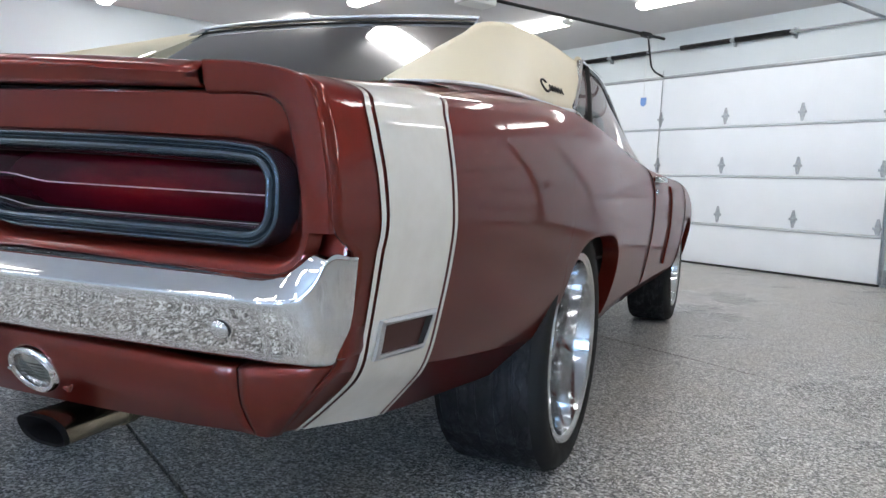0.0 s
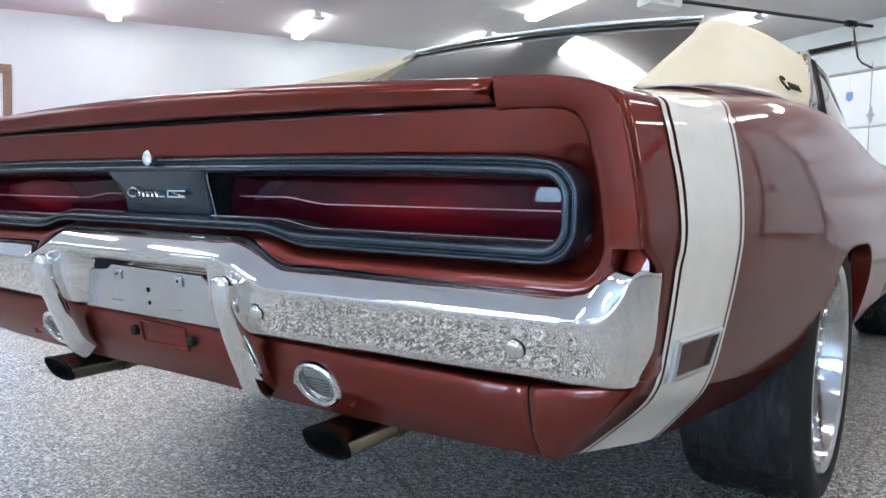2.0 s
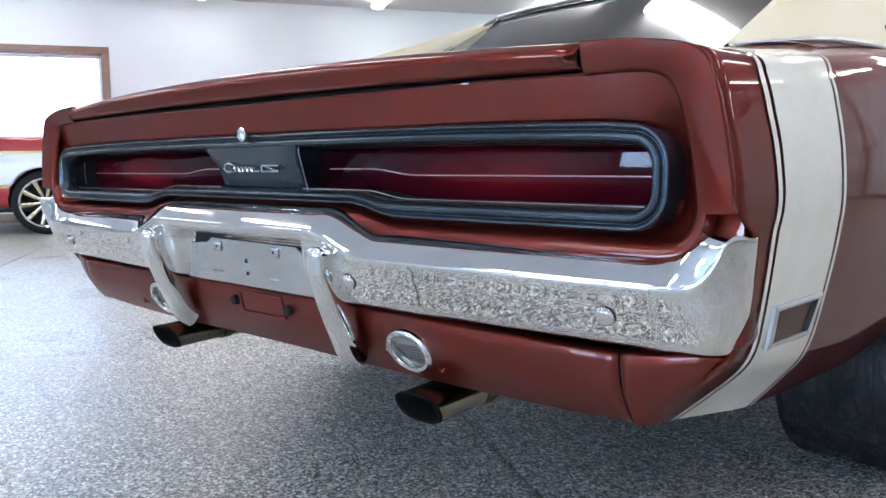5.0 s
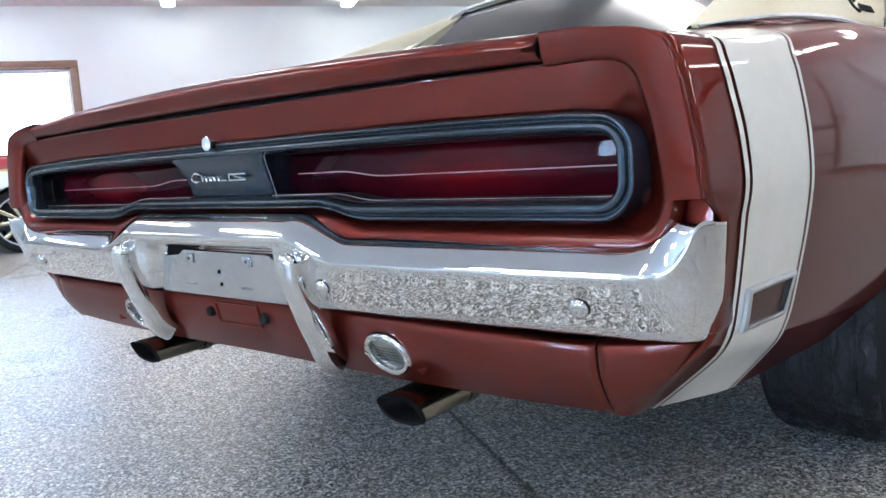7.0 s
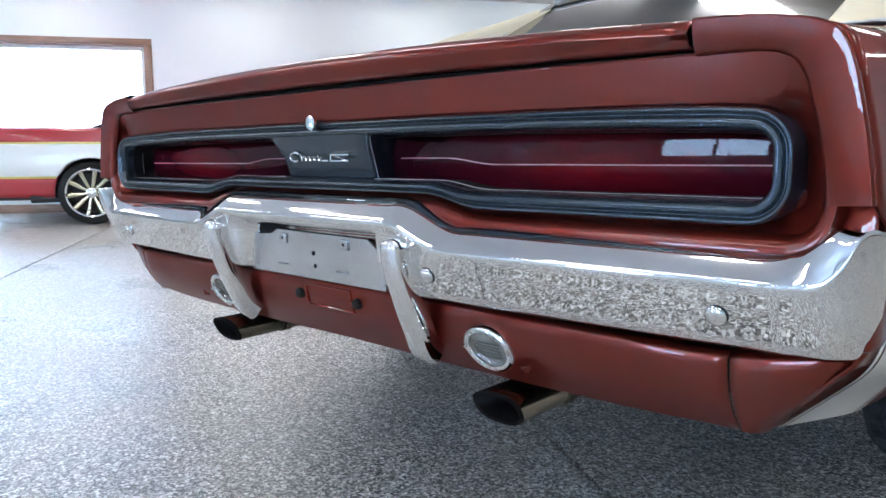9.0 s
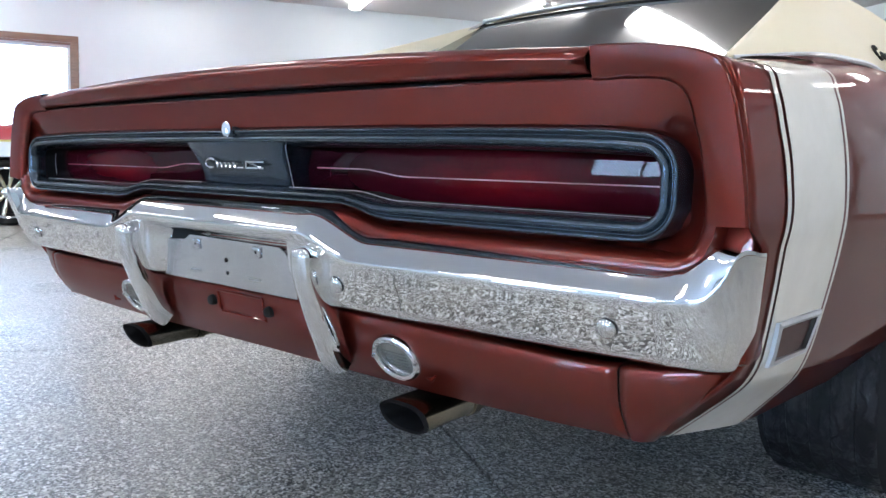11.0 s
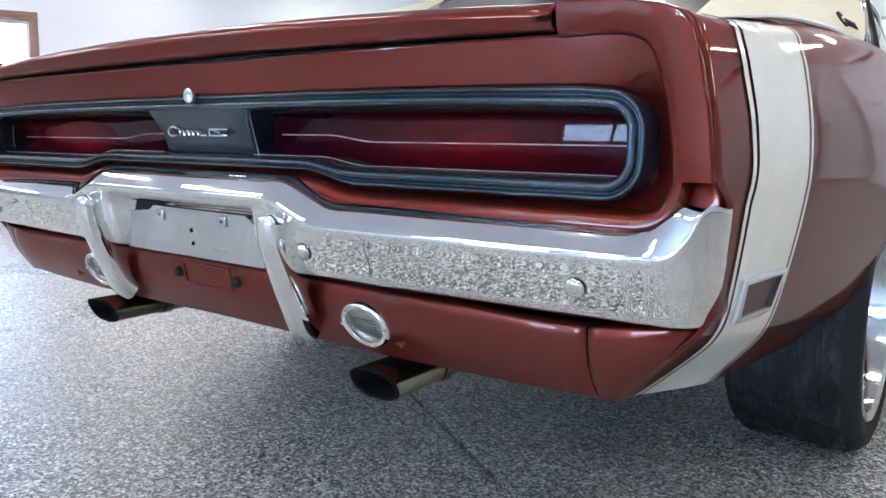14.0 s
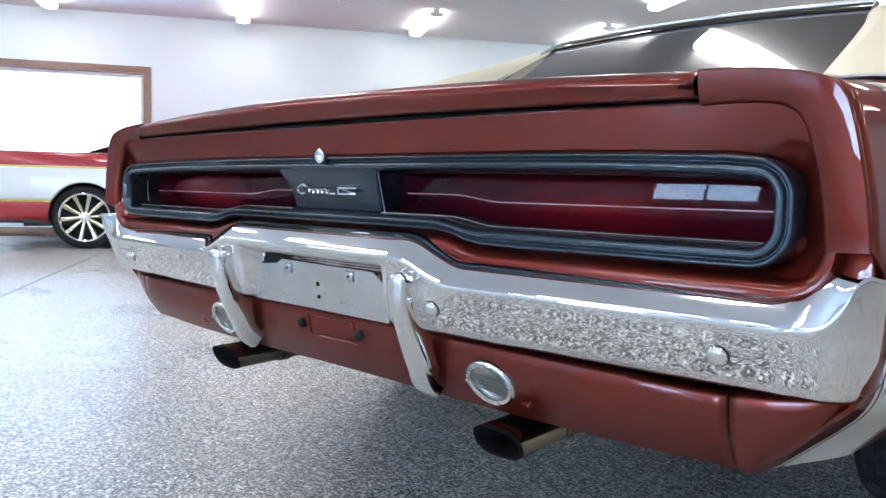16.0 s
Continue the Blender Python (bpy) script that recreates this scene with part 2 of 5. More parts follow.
_stain = noise_tex(FLOOR, _p, 1.3, 5.0, 0.6)
_col = mixed(FLOOR, span(FLOOR, _stain, 0.40, 0.8, 0.0, 0.45), _col, (0.37, 0.315, 0.24))
to(FLOOR, "Base Color", _col)
to(FLOOR, "Coat Roughness", span(FLOOR, _stain, 0.3, 0.75, 0.24, 0.38))
_h = noise_tex(FLOOR, _p, 120, 3.0)
bump(FLOOR, _h, 0.22, 0.0012, True)
JOINT = varied("dark_floor_joint", (0.035, 0.034, 0.033), 0.85)

LAMP_GLOW = bpy.data.materials.new("lit_lamp_diffuser")
LAMP_GLOW.use_nodes = True
_n = LAMP_GLOW.node_tree.nodes
_n.remove(_n["Principled BSDF"])
_e = _n.new("ShaderNodeEmission")
_e.inputs["Color"].default_value = (0.984, 0.972, 0.962, 1)
_e.inputs["Strength"].default_value = LAMP_STRENGTH
LAMP_GLOW.node_tree.links.new(_e.outputs[0], _n["Material Output"].inputs["Surface"])
DAY_GLOW = bpy.data.materials.new("bright_daylight_backdrop")
DAY_GLOW.use_nodes = True
_n = DAY_GLOW.node_tree.nodes
_n.remove(_n["Principled BSDF"])
_e = _n.new("ShaderNodeEmission")
_e.inputs["Color"].default_value = (0.61, 0.88, 1.30, 1)
_e.inputs["Strength"].default_value = WINDOW_STRENGTH
DAY_GLOW.node_tree.links.new(_e.outputs[0], _n["Material Output"].inputs["Surface"])
PANE = material("clear_window_pane", (0.95, 0.97, 0.97), 0.0)
nodes_of(PANE)[2].inputs["Transmission Weight"].default_value = 1.0
nodes_of(PANE)[2].inputs["IOR"].default_value = 1.05


# ---- mesh helpers ----
def world_of(ob):
    return world_of(ob.parent) @ ob.matrix_parent_inverse @ ob.matrix_basis if ob.parent else ob.matrix_basis.copy()


def finish(name, bm, mat, smooth=40.0):
    bmesh.ops.recalc_face_normals(bm, faces=bm.faces[:])
    me = bpy.data.meshes.new(name)
    bm.to_mesh(me)
    bm.free()
    me.materials.append(mat)
    if smooth:
        me.shade_smooth()
        me.set_sharp_from_angle(angle=radians(smooth))
    return me


def part(name, bm, mat, parent, label="", smooth=40.0):
    ob = new(name, finish(name, bm, mat, smooth))
    ob.parent = parent
    ob.matrix_parent_inverse = world_of(parent).inverted()
    if label:
        tagged(ob, label)
    return ob


def solo(name, bm, mat, label, category, kind="", group="", smooth=40.0):
    return tagged(new(name, finish(name, bm, mat, smooth)), label, category, group, kind)


def base(name, m, label, category, kind="", group=""):
    ob = new(name)
    ob.empty_display_size = 0.1
    ob.matrix_basis = m
    return tagged(ob, label, category, group, kind)


def shape():
    return bmesh.new()


def box(bm, x0, x1, y0, y1, z0, z1, bevel=0.0, m=None):
    r = bmesh.ops.create_cube(bm, size=1.0)
    vs = r["verts"]
    for v in vs:
        v.co = Vector(((x0 + x1) / 2 + v.co.x * (x1 - x0), (y0 + y1) / 2 + v.co.y * (y1 - y0), (z0 + z1) / 2 + v.co.z * (z1 - z0)))
    if bevel:
        es = list({e for v in vs for e in v.link_edges})
        g = bmesh.ops.bevel(bm, geom=es, offset=bevel, segments=2, profile=0.5, affect="EDGES")
        vs = list({v for f in g["faces"] for v in f.verts} | {v for v in vs if v.is_valid})
    if m is not None:
        bmesh.ops.transform(bm, matrix=m, verts=vs)
    return bm


def rows_mesh(bm, rows, close_across=False, close_along=False, caps=False):
    """A surface through rows of equally many points."""
    vs = [[bm.verts.new(p) for p in r] for r in rows]
    n, k = len(rows), len(rows[0])
    for i in range(n if close_along else n - 1):
        a, b = vs[i], vs[(i + 1) % n]
        for j in range(k if close_across else k - 1):
            q = (j + 1) % k
            try:
                bm.faces.new((a[j], a[q], b[q], b[j]))
            except ValueError:
                pass
    if caps:
        bm.faces.new(vs[0])
        bm.faces.new(vs[-1][::-1])
    return bm


def tube(bm, pts, radius, seg=10, squash=1.0, up=(0, 0, 1), caps=True):
    """A pipe along points; radius one number or one for each point."""
    pts = [Vector(p) for p in pts]
    rad = radius if isinstance(radius, (list, tuple)) else [radius] * len(pts)
    rows = []
    for i, p in enumerate(pts):
        d = (pts[min(i + 1, len(pts) - 1)] - pts[max(i - 1, 0)]).normalized()
        u = Vector(up)
        if abs(d.dot(u)) > 0.95:
            u = Vector((1, 0, 0))
        a = d.cross(u).normalized()
        b = a.cross(d)
        rows.append([p + a * (rad[i] * math.cos(t)) + b * (rad[i] * squash * math.sin(t)) for t in (2 * math.pi * k / seg for k in range(seg))])
    return rows_mesh(bm, rows, close_across=True, caps=caps)


def lathe(bm, profile, centre, axis="x", seg=48, closed=False):
    """Turns (along, radius) pairs round an axis."""
    cx, cy, cz = centre
    rows = []
    for k in range(seg):
        t = 2 * math.pi * k / seg
        c, s = math.cos(t), math.sin(t)
        row = []
        for a, r in profile:
            row.append({"x": (cx + a, cy + r * c, cz + r * s), "y": (cx + r * c, cy + a, cz + r * s), "z": (cx + r * c, cy + r * s, cz + a)}[axis])
        rows.append(row)
    return rows_mesh(bm, rows, close_across=closed, close_along=True)


def plate(bm, outline, y0, y1):
    """A flat piece: an outline of (x, z) from y0 to y1."""
    a = [bm.verts.new((x, y0, z)) for x, z in outline]
    b = [bm.verts.new((x, y1, z)) for x, z in outline]
    bm.faces.new(a)
    bm.faces.new(b[::-1])
    for i in range(len(a)):
        j = (i + 1) % len(a)
        bm.faces.new((a[i], b[i], b[j], a[j]))
    return bm


def thick(ob, t, offset=-1.0):
    s = ob.modifiers.new("thickness", "SOLIDIFY")
    s.thickness, s.offset = t, offset
    return ob


def mirrored(rows):
    return [[(-x, y, z) for x, y, z in r] for r in rows]


def smoothstep(a, b, x):
    t = min(1.0, max(0.0, (x - a) / (b - a)))
    return t * t * (3 - 2 * t)


def curve_at(keys, x):
    """A smooth curve (cubic, through the keys): keys are (x, value or tuple)."""
    ks = [k[0] for k in keys]
    vs = [np.atleast_1d(np.array(k[1], float)) for k in keys]
    x = min(max(x, ks[0]), ks[-1])
    i = max(0, min(len(ks) - 2, int(np.searchsorted(ks, x, "right")) - 1))
    h = ks[i + 1] - ks[i]
    t = (x - ks[i]) / h

    def slope(j):
        if j == 0:
            return (vs[1] - vs[0]) / (ks[1] - ks[0])
        if j == len(ks) - 1:
            return (vs[j] - vs[j - 1]) / (ks[j] - ks[j - 1])
        a, b = (vs[j] - vs[j - 1]) / (ks[j] - ks[j - 1]), (vs[j + 1] - vs[j]) / (ks[j + 1] - ks[j])
        wa, wb = ks[j + 1] - ks[j], ks[j] - ks[j - 1]
        return (a * wa + b * wb) / (wa + wb)

    m0, m1 = slope(i) * h, slope(i + 1) * h
    r = (2 * t**3 - 3 * t * t + 1) * vs[i] + (t**3 - 2 * t * t + t) * m0 + (3 * t * t - 2 * t**3) * vs[i + 1] + (t**3 - t * t) * m1
    return r if len(r) > 1 else float(r[0])

# ---- the garage, turned against the car ----
TURN = -32.4
B = pose(0, 0, 0, 0, 0, TURN)
U0, U1, V0, V1, HIGH = -9.74, 6.4, -10.5, 8.295, 3.0
WALL_T = 0.16
GROUND = -0.013


def in_room(bm):
    bmesh.ops.transform(bm, matrix=B, verts=bm.verts[:])
    return bm


def wall_with_holes(axis, at, lo, hi, holes, outward):
    """A wall from z 0 to HIGH, of thickness WALL_T, with (a0, a1, z0, z1) openings through it."""
    bm = shape()
    cuts = sorted({lo, hi, *(h[0] for h in holes), *(h[1] for h in holes)})
    t0, t1 = sorted((at, at + outward * WALL_T))
    for a, b in zip(cuts, cuts[1:]):
        inside = [h for h in holes if h[0] <= a and h[1] >= b]
        zs = [(-0.09, HIGH)] if not inside else [(-0.09, inside[0][2]), (inside[0][3], HIGH)]
        for z0, z1 in zs:
            if z1 - z0 > 1e-4:
                if axis == "u":
                    box(bm, t0, t1, a, b, z0, z1)
                else:
                    box(bm, a, b, t0, t1, z0, z1)
    bmesh.ops.remove_doubles(bm, verts=bm.verts[:], dist=1e-5)
    return in_room(bm)


DOOR_A = (-8.13, -2.21, -0.09, 2.42)
DOOR_B = (-1.15, 4.77, -0.09, 2.42)
WIN_L = (-4.55, -1.50, 0.92, 2.22)
WIN_BACK = (1.25, 2.9, 0.80, 2.40)
# out of view: an added opening that fills the tail and right side
WIN_EAST_FILL = (-8.2, -3.6, 0.70, 2.35)
solo("wall_west", wall_with_holes("u", U0, V0 - WALL_T, V1 + WALL_T, [WIN_L], -1), WALL, "plain white painted drywall with a wide window opening", "wall", "structure", smooth=0)
solo("wall_east", wall_with_holes("u", U1, V0 - WALL_T, V1 + WALL_T, [WIN_EAST_FILL], 1), WALL, "plain white painted drywall with an added fill-light window", "wall", "structure", smooth=0)
solo("wall_north", wall_with_holes("v", V1 + 0.06, U0, -2.02, [DOOR_A], 1), WALL, "white painted wall round an overhead door", "wall", "structure", smooth=0)
solo("wall_north_east", wall_with_holes("v", V1 + 0.06, -2.0199, U1, [DOOR_B], 1), WALL, "white painted wall round an overhead door", "wall", "structure", smooth=0)
solo("wall_south", wall_with_holes("v", V0, U0, U1, [WIN_BACK], -1), WALL, "plain white painted drywall with a window", "wall", "structure", smooth=0)
solo("ceiling", in_room(box(shape(), U0 - WALL_T, U1 + WALL_T, V0 - WALL_T, V1 + 0.3, HIGH + 0.001, HIGH + 0.12)), CEILING, "white lightly textured drywall ceiling", "ceiling", "structure", smooth=0)

# floor: a dark bed, and slabs parted by saw-cut joints
floor = solo("floor", in_room(box(shape(), U0 - 0.3, U1 + 0.3, V0 - 0.3, V1 + 1.2, -0.16, -0.045)), JOINT, "glossy flake epoxy concrete floor with saw-cut joints", "floor", "structure", smooth=0)
us = [U0 - 0.28, -9.06, -7.22, -5.38, -3.54, -1.70, 0.14, 1.98, 3.82, 5.66, U1 + 0.28]
vs_ = [V0 - 0.28, -8.8, -6.4, -4.0, -1.60, 0.645, 3.17, 5.6, V1 + 1.15]
for a, b in zip(us, us[1:]):
    for c, d in zip(vs_, vs_[1:]):
        part("floor_slab", in_room(box(shape(), a + 0.0016, b - 0.0016, c + 0.0045, d - 0.0045, -0.11, GROUND, 0.0007)), FLOOR, floor, smooth=0)


def outside(u0, u1, v0, v1, z0, z1, name="backdrop"):
    return solo(name, in_room(box(shape(), u0, u1, v0, v1, z0, z1)), DAY_GLOW, "overexposed daylight beyond the window", "backdrop", "structure", smooth=0)


def window_unit(name, axis, at, inner, hole, mullions, trim_mat, label):
    """Trim boards round the opening on the room's side, a sash and its panes. inner: the way into the room."""
    a0, a1, z0, z1 = hole
    w = base(name, B @ Matrix.Translation((at, a0, z0) if axis == "u" else (a0, at, z0)), label, "window", "structure")

    def bar(nm, p0, p1, q0, q1, d0, d1, mt, parent=w, bev=0.003):
        lo, hi = sorted((at + inner * d0, at + inner * d1))
        bm = box(shape(), lo, hi, p0, p1, q0, q1, bev) if axis == "u" else box(shape(), p0, p1, lo, hi, q0, q1, bev)
        return part(nm, in_room(bm), mt, parent)

    t = 0.085
    bar("window_casing", a0 - t, a1 + t, z1, z1 + t, 0.002, 0.022, trim_mat)
    bar("window_casing", a0 - t, a0, z0 - t, z1 - 0.001, 0.002, 0.022, trim_mat)
    bar("window_casing", a1, a1 + t, z0 - t, z1 - 0.001, 0.002, 0.022, trim_mat)
    bar("window_sill", a0 - t - 0.02, a1 + t + 0.02, z0 - 0.03, z0 - 0.001, 0.023, 0.07, trim_mat)
    bar("window_jamb", a0 + 0.001, a0 + 0.02, z0 + 0.001, z1 - 0.001, -0.15, 0.0, trim_mat)
    bar("window_jamb", a1 - 0.02, a1 - 0.001, z0 + 0.001, z1 - 0.001, -0.15, 0.0, trim_mat)
    bar("window_head", a0 + 0.021, a1 - 0.021, z1 - 0.02, z1 - 0.001, -0.15, 0.0, trim_mat)
    s = 0.045
    for p0, p1, q0, q1 in ((a0 + 0.021, a1 - 0.021, z0 + 0.002, z0 + s), (a0 + 0.021, a1 - 0.021, z1 - 0.021 - s, z1 - 0.021), (a0 + 0.021, a0 + 0.021 + s, z0 + s, z1 - 0.021 - s), (a1 - 0.021 - s, a1 - 0.021, z0 + s, z1 - 0.021 - s)):
        bar("window_frame", p0, p1, q0, q1, -0.10, -0.06, PLASTIC_WHITE)
    for k in range(mullions):
        c = a0 + (a1 - a0) * (k + 1) / (mullions + 1)
        bar("window_frame", c - 0.025, c + 0.025, z0 + s, z1 - 0.021 - s, -0.10, -0.06, PLASTIC_WHITE)
    p = bar("pane", a0 + 0.03, a1 - 0.03, z0 + 0.03, z1 - 0.04, -0.085, -0.08, PANE, w, 0)
    p.visible_shadow = False
    return w


window_unit("window_1", "u", U0, 1, WIN_L, 0, WOOD, "wide window with a brown stained wood casing, bright daylight behind")
window_unit("window_2", "v", V0, 1, WIN_BACK, 1, WOOD, "two-light window with a brown wood casing")
outside(U0 - 0.9, U0 - 0.85, WIN_L[0] - 0.9, WIN_L[1] + 0.9, 0.2, 3.2)
# added east window and its glowing backdrop, only there as fill light
window_unit("window_fill_east", "u", U1, -1, WIN_EAST_FILL, 2, WOOD, "unseen three-light window with a brown wood casing, added for fill light")
outside(U1 + 0.85, U1 + 0.9, WIN_EAST_FILL[0] - 0.9, WIN_EAST_FILL[1] + 0.9, 0.2, 3.2)
outside(WIN_BACK[0] - 0.9, WIN_BACK[1] + 0.9, V0 - 0.9, V0 - 0.85, 0.2, 3.2)
# brown baseboards along the plain walls
for nm, u0, u1, v0, v1 in (("baseboard_west", U0 + 0.002, U0 + 0.016, V0 + 0.02, V1 + 0.05), ("baseboard_south", U0 + 0.02, U1 - 0.02, V0 + 0.002, V0 + 0.016), ("baseboard_north", -2.06, -1.30, V1 + 0.044, V1 + 0.058), ("baseboard_east", U1 - 0.016, U1 - 0.002, V0 + 0.02, V1 + 0.05)):
    solo(nm, in_room(box(shape(), u0, u1, v0, v1, GROUND + 0.002, 0.105, 0.003)), WOOD, "brown stained wooden baseboard", "baseboard", "structure")


# ---- overhead doors ----
DOOR_RAIL = varied("grey_painted_door_rail", (0.52, 0.55, 0.56), 0.4, 0.05, 8.0)
def hinge(u, z, door):
    bm = shape()
    v = V1 - 0.002
    box(bm, u - 0.050, u + 0.050, v - 0.012, v, z - 0.004, z + 0.022, 0.002)
    for s in (1, -1):
        a = [bm.verts.new((u + x, v - 0.007, z + 0.01 + s * q)) for x, q in ((-0.034, 0.010), (0.034, 0.010), (0.012, 0.100), (-0.012, 0.100))]
        b = [bm.verts.new((u + x, v, z + 0.01 + s * q)) for x, q in ((-0.034, 0.010), (0.034, 0.010), (0.012, 0.100), (-0.012, 0.100))]
        bm.faces.new(a)
        for i in range(4):
            bm.faces.new((a[i], b[i], b[(i + 1) % 4], a[(i + 1) % 4]))
    for x, q in ((-0.018, 0.035), (0.018, 0.035), (0, 0.085), (-0.018, -0.015), (0.018, -0.015), (0, -0.065)):
        lathe(bm, [(-0.013, 0.0), (-0.013, 0.005), (-0.007, 0.006)], (u + x, v, z + q), "y", 6)
    part("hinge", in_room(bm), GALV, door)


def overhead_door(name, hole, opener, label, paint, rail_mat):
    a0, a1, _, top = hole
    d = base(name, B @ Matrix.Translation(((a0 + a1) / 2, V1, 0)), label, "garage door", "structure")
    joints = [0.012, 0.515, 1.118, 1.720, top]
    cols = [a0 + (a1 - a0) * k / 6 for k in range(7)]
    for k in range(4):
        z0, z1 = joints[k] + 0.003, joints[k + 1] - 0.003
        bm = shape()
        box(bm, a0 + 0.012, a1 - 0.012, V1, V1 + 0.045, z0, z1, 0.004)
        panel = part("door_section", in_room(bm), paint, d)
        # a rounded rail along the top of each section
        bm = shape()
        prof = [(0.0, -0.050), (-0.010, -0.047), (-0.017, -0.036), (-0.019, -0.022), (-0.015, -0.010), (0.0, -0.004)]
        if k < 3:
            prof = [(0.0, -0.028), (-0.014, -0.026), (-0.022, -0.020), (-0.022, -0.006), (-0.014, 0.002), (0.0, 0.003)]
        rows_mesh(bm, [[(u, V1 - 0.001 + y, z1 + q) for y, q in prof] for u in (a0 + 0.014, a1 - 0.014)], caps=True)
        part("rail", in_room(bm), rail_mat if k < 3 else GALV, panel)
        if k:
            for c in cols[1:-1]:
                hinge(c, z0 + 0.105, d)
            for c in (cols[0] + 0.06, cols[-1] - 0.06):
                hinge(c, z0 + 0.06, d)
    bm = shape()
    box(bm, a0 + 0.012, a1 - 0.012, V1 + 0.008, V1 + 0.038, GROUND + 0.001, 0.012)
    part("bottom_seal", in_room(bm), RUBBER_SEAL, d)
    # upright and level tracks
    for c, s in ((a0 - 0.05, -1), (a1 + 0.05, 1)):
        bm = shape()
        path = [(c, V1 - 0.075, 0.03), (c, V1 - 0.075, 2.30)] + [(c, V1 - 0.075 - 0.33 * (1 - math.cos(t)), 2.30 + 0.33 * math.sin(t)) for t in (0.3, 0.6, 0.9, 1.2, 1.5708)] + [(c, V1 - 3.0, 2.66)]
        rows_mesh(bm, [[(x - 0.022, y, z), (x + 0.022, y, z), (x + 0.022, y - 0.03, z - 0.012), (x + 0.016, y - 0.03, z - 0.012), (x + 0.016, y - 0.006, z - 0.004), (x - 0.016, y - 0.006, z - 0.004), (x - 0.016, y - 0.03, z - 0.012), (x - 0.022, y - 0.03, z - 0.012)] for x, y, z in path], close_across=True, caps=True)
        part("track", in_room(bm), GALV, d)
        bm = shape()
        for z in (0.12, 0.75, 1.4, 2.05):
            box(bm, c - 0.02, c + 0.02, V1 - 0.07, V1 + 0.055, z, z + 0.05, 0.002)
        part("track_bracket", in_room(bm), GALV, d)
        bm = shape()
        box(bm, c - 0.035, c + 0.035, V1 - 0.06, V1 + 0.05, 0.02, 0.12, 0.004)
        part("bottom_bracket", in_room(bm), GALV, d)
        bm = shape()
        box(bm, c - 0.016, c + 0.016, V1 - 2.72, V1 - 2.69, 2.66, HIGH)
        part("track_hanger", in_room(bm), GALV, d)
    # torsion tube with four springs
    vz, zz = V1 - 0.02, 2.745
    part("torsion_tube", in_room(tube(shape(), [(a0 - 0.1, vz, zz), (a1 + 0.1, vz, zz)], 0.013, 12)), GALV, d)
    mid = (a0 + a1) / 2
    for s0, s1 in ((mid - 1.72, mid - 1.02), (mid - 0.93, mid - 0.28), (mid + 0.25, mid + 0.98), (mid + 1.05, mid + 1.75)):
        n = int((s1 - s0) / 0.011)
        pts = [(s0 + (s1 - s0) * k / (n * 8), vz + 0.027 * math.cos(k * math.pi / 4), zz + 0.027 * math.sin(k * math.pi / 4)) for k in range(n * 8 + 1)]
        part("spring", in_room(tube(shape(), pts, 0.0062, 5)), SPRING, d)
    for c in (mid - 0.975, mid + 1.015, mid - 1.76, mid + 1.79):
        bm = shape()
        lathe(bm, [(-0.02, 0.014), (-0.02, 0.032), (0.02, 0.032), (0.02, 0.014)], (c, vz, zz), "x", 12, True)
        box(bm, c - 0.012, c + 0.012, vz + 0.02, V1 + 0.055, zz - 0.07, zz + 0.05, 0.003)
        part("spring_bracket", in_room(bm), GALV, d)
    # lock rod on the middle stile
    bm = shape()
    tube(bm, [(mid, V1 - 0.02, 1.14), (mid, V1 - 0.02, 2.48)], 0.006, 8)
    part("lift_bar", in_room(bm), GALV, d)
    if opener:
        u, v, z = mid - 0.03, 5.15, 2.83
        o = base("door_opener", B @ Matrix.Translation((u, v, z)), "grey ceiling-hung garage door opener with a dark steel rail", "opener")
        bm = shape()
        box(bm, u - 0.13, u + 0.13, v - 0.19, v + 0.19, z - 0.075, z + 0.06, 0.03)
        housing = part("housing", in_room(bm), PLASTIC_WHITE, o)
        part("lamp_cover", in_room(box(shape(), u - 0.12, u + 0.12, v - 0.215, v - 0.175, z - 0.07, z + 0.03, 0.018)), PLASTIC_GREY, housing)
        part("control_panel", in_room(box(shape(), u + 0.128, u + 0.137, v - 0.10, v + 0.06, z - 0.04, z + 0.03, 0.004)), PLASTIC_GREY, housing)
        for a, b in ((-0.12, -0.13), (0.12, -0.13), (-0.12, 0.13), (0.12, 0.13)):
            part("hanger_strap", in_room(box(shape(), u + a - 0.012, u + a + 0.012, v + b - 0.002, v + b + 0.002, z + 0.055, HIGH)), GALV, o)
        rail_a, rail_b = (u, v + 0.18, z + 0.03), (u, V1 - 0.02, 2.90)
        part("rail", in_room(tube(shape(), [rail_a, rail_b], 0.02, 4)), SPRING, o)
        part("arm", in_room(tube(shape(), [(u + 0.03, V1 - 0.38, 2.87), (u + 0.05, V1 - 0.30, 2.50), (u + 0.08, V1 - 0.26, 2.43), (mid, V1 - 0.03, 2.40)], 0.012, 6)), SPRING, o)
        part("trolley", in_room(box(shape(), u - 0.03, u + 0.03, V1 - 0.46, V1 - 0.30, 2.855, 2.925, 0.006)), SPRING, o)
        part("cord", in_room(tube(shape(), [(u + 0.05, V1 - 0.40, 2.86), (u + 0.052, V1 - 0.40, 2.08)], 0.0028, 6)), PLASTIC_WHITE, o)
        tag = shape()
        plate(tag, [(-0.045, 0.05), (0.045, 0.05), (0.045, -0.035), (0.0, -0.065), (-0.045, -0.035)], -0.006, 0.006)
        bmesh.ops.bevel(tag, geom=tag.edges[:], offset=0.003, segments=2, affect="EDGES")
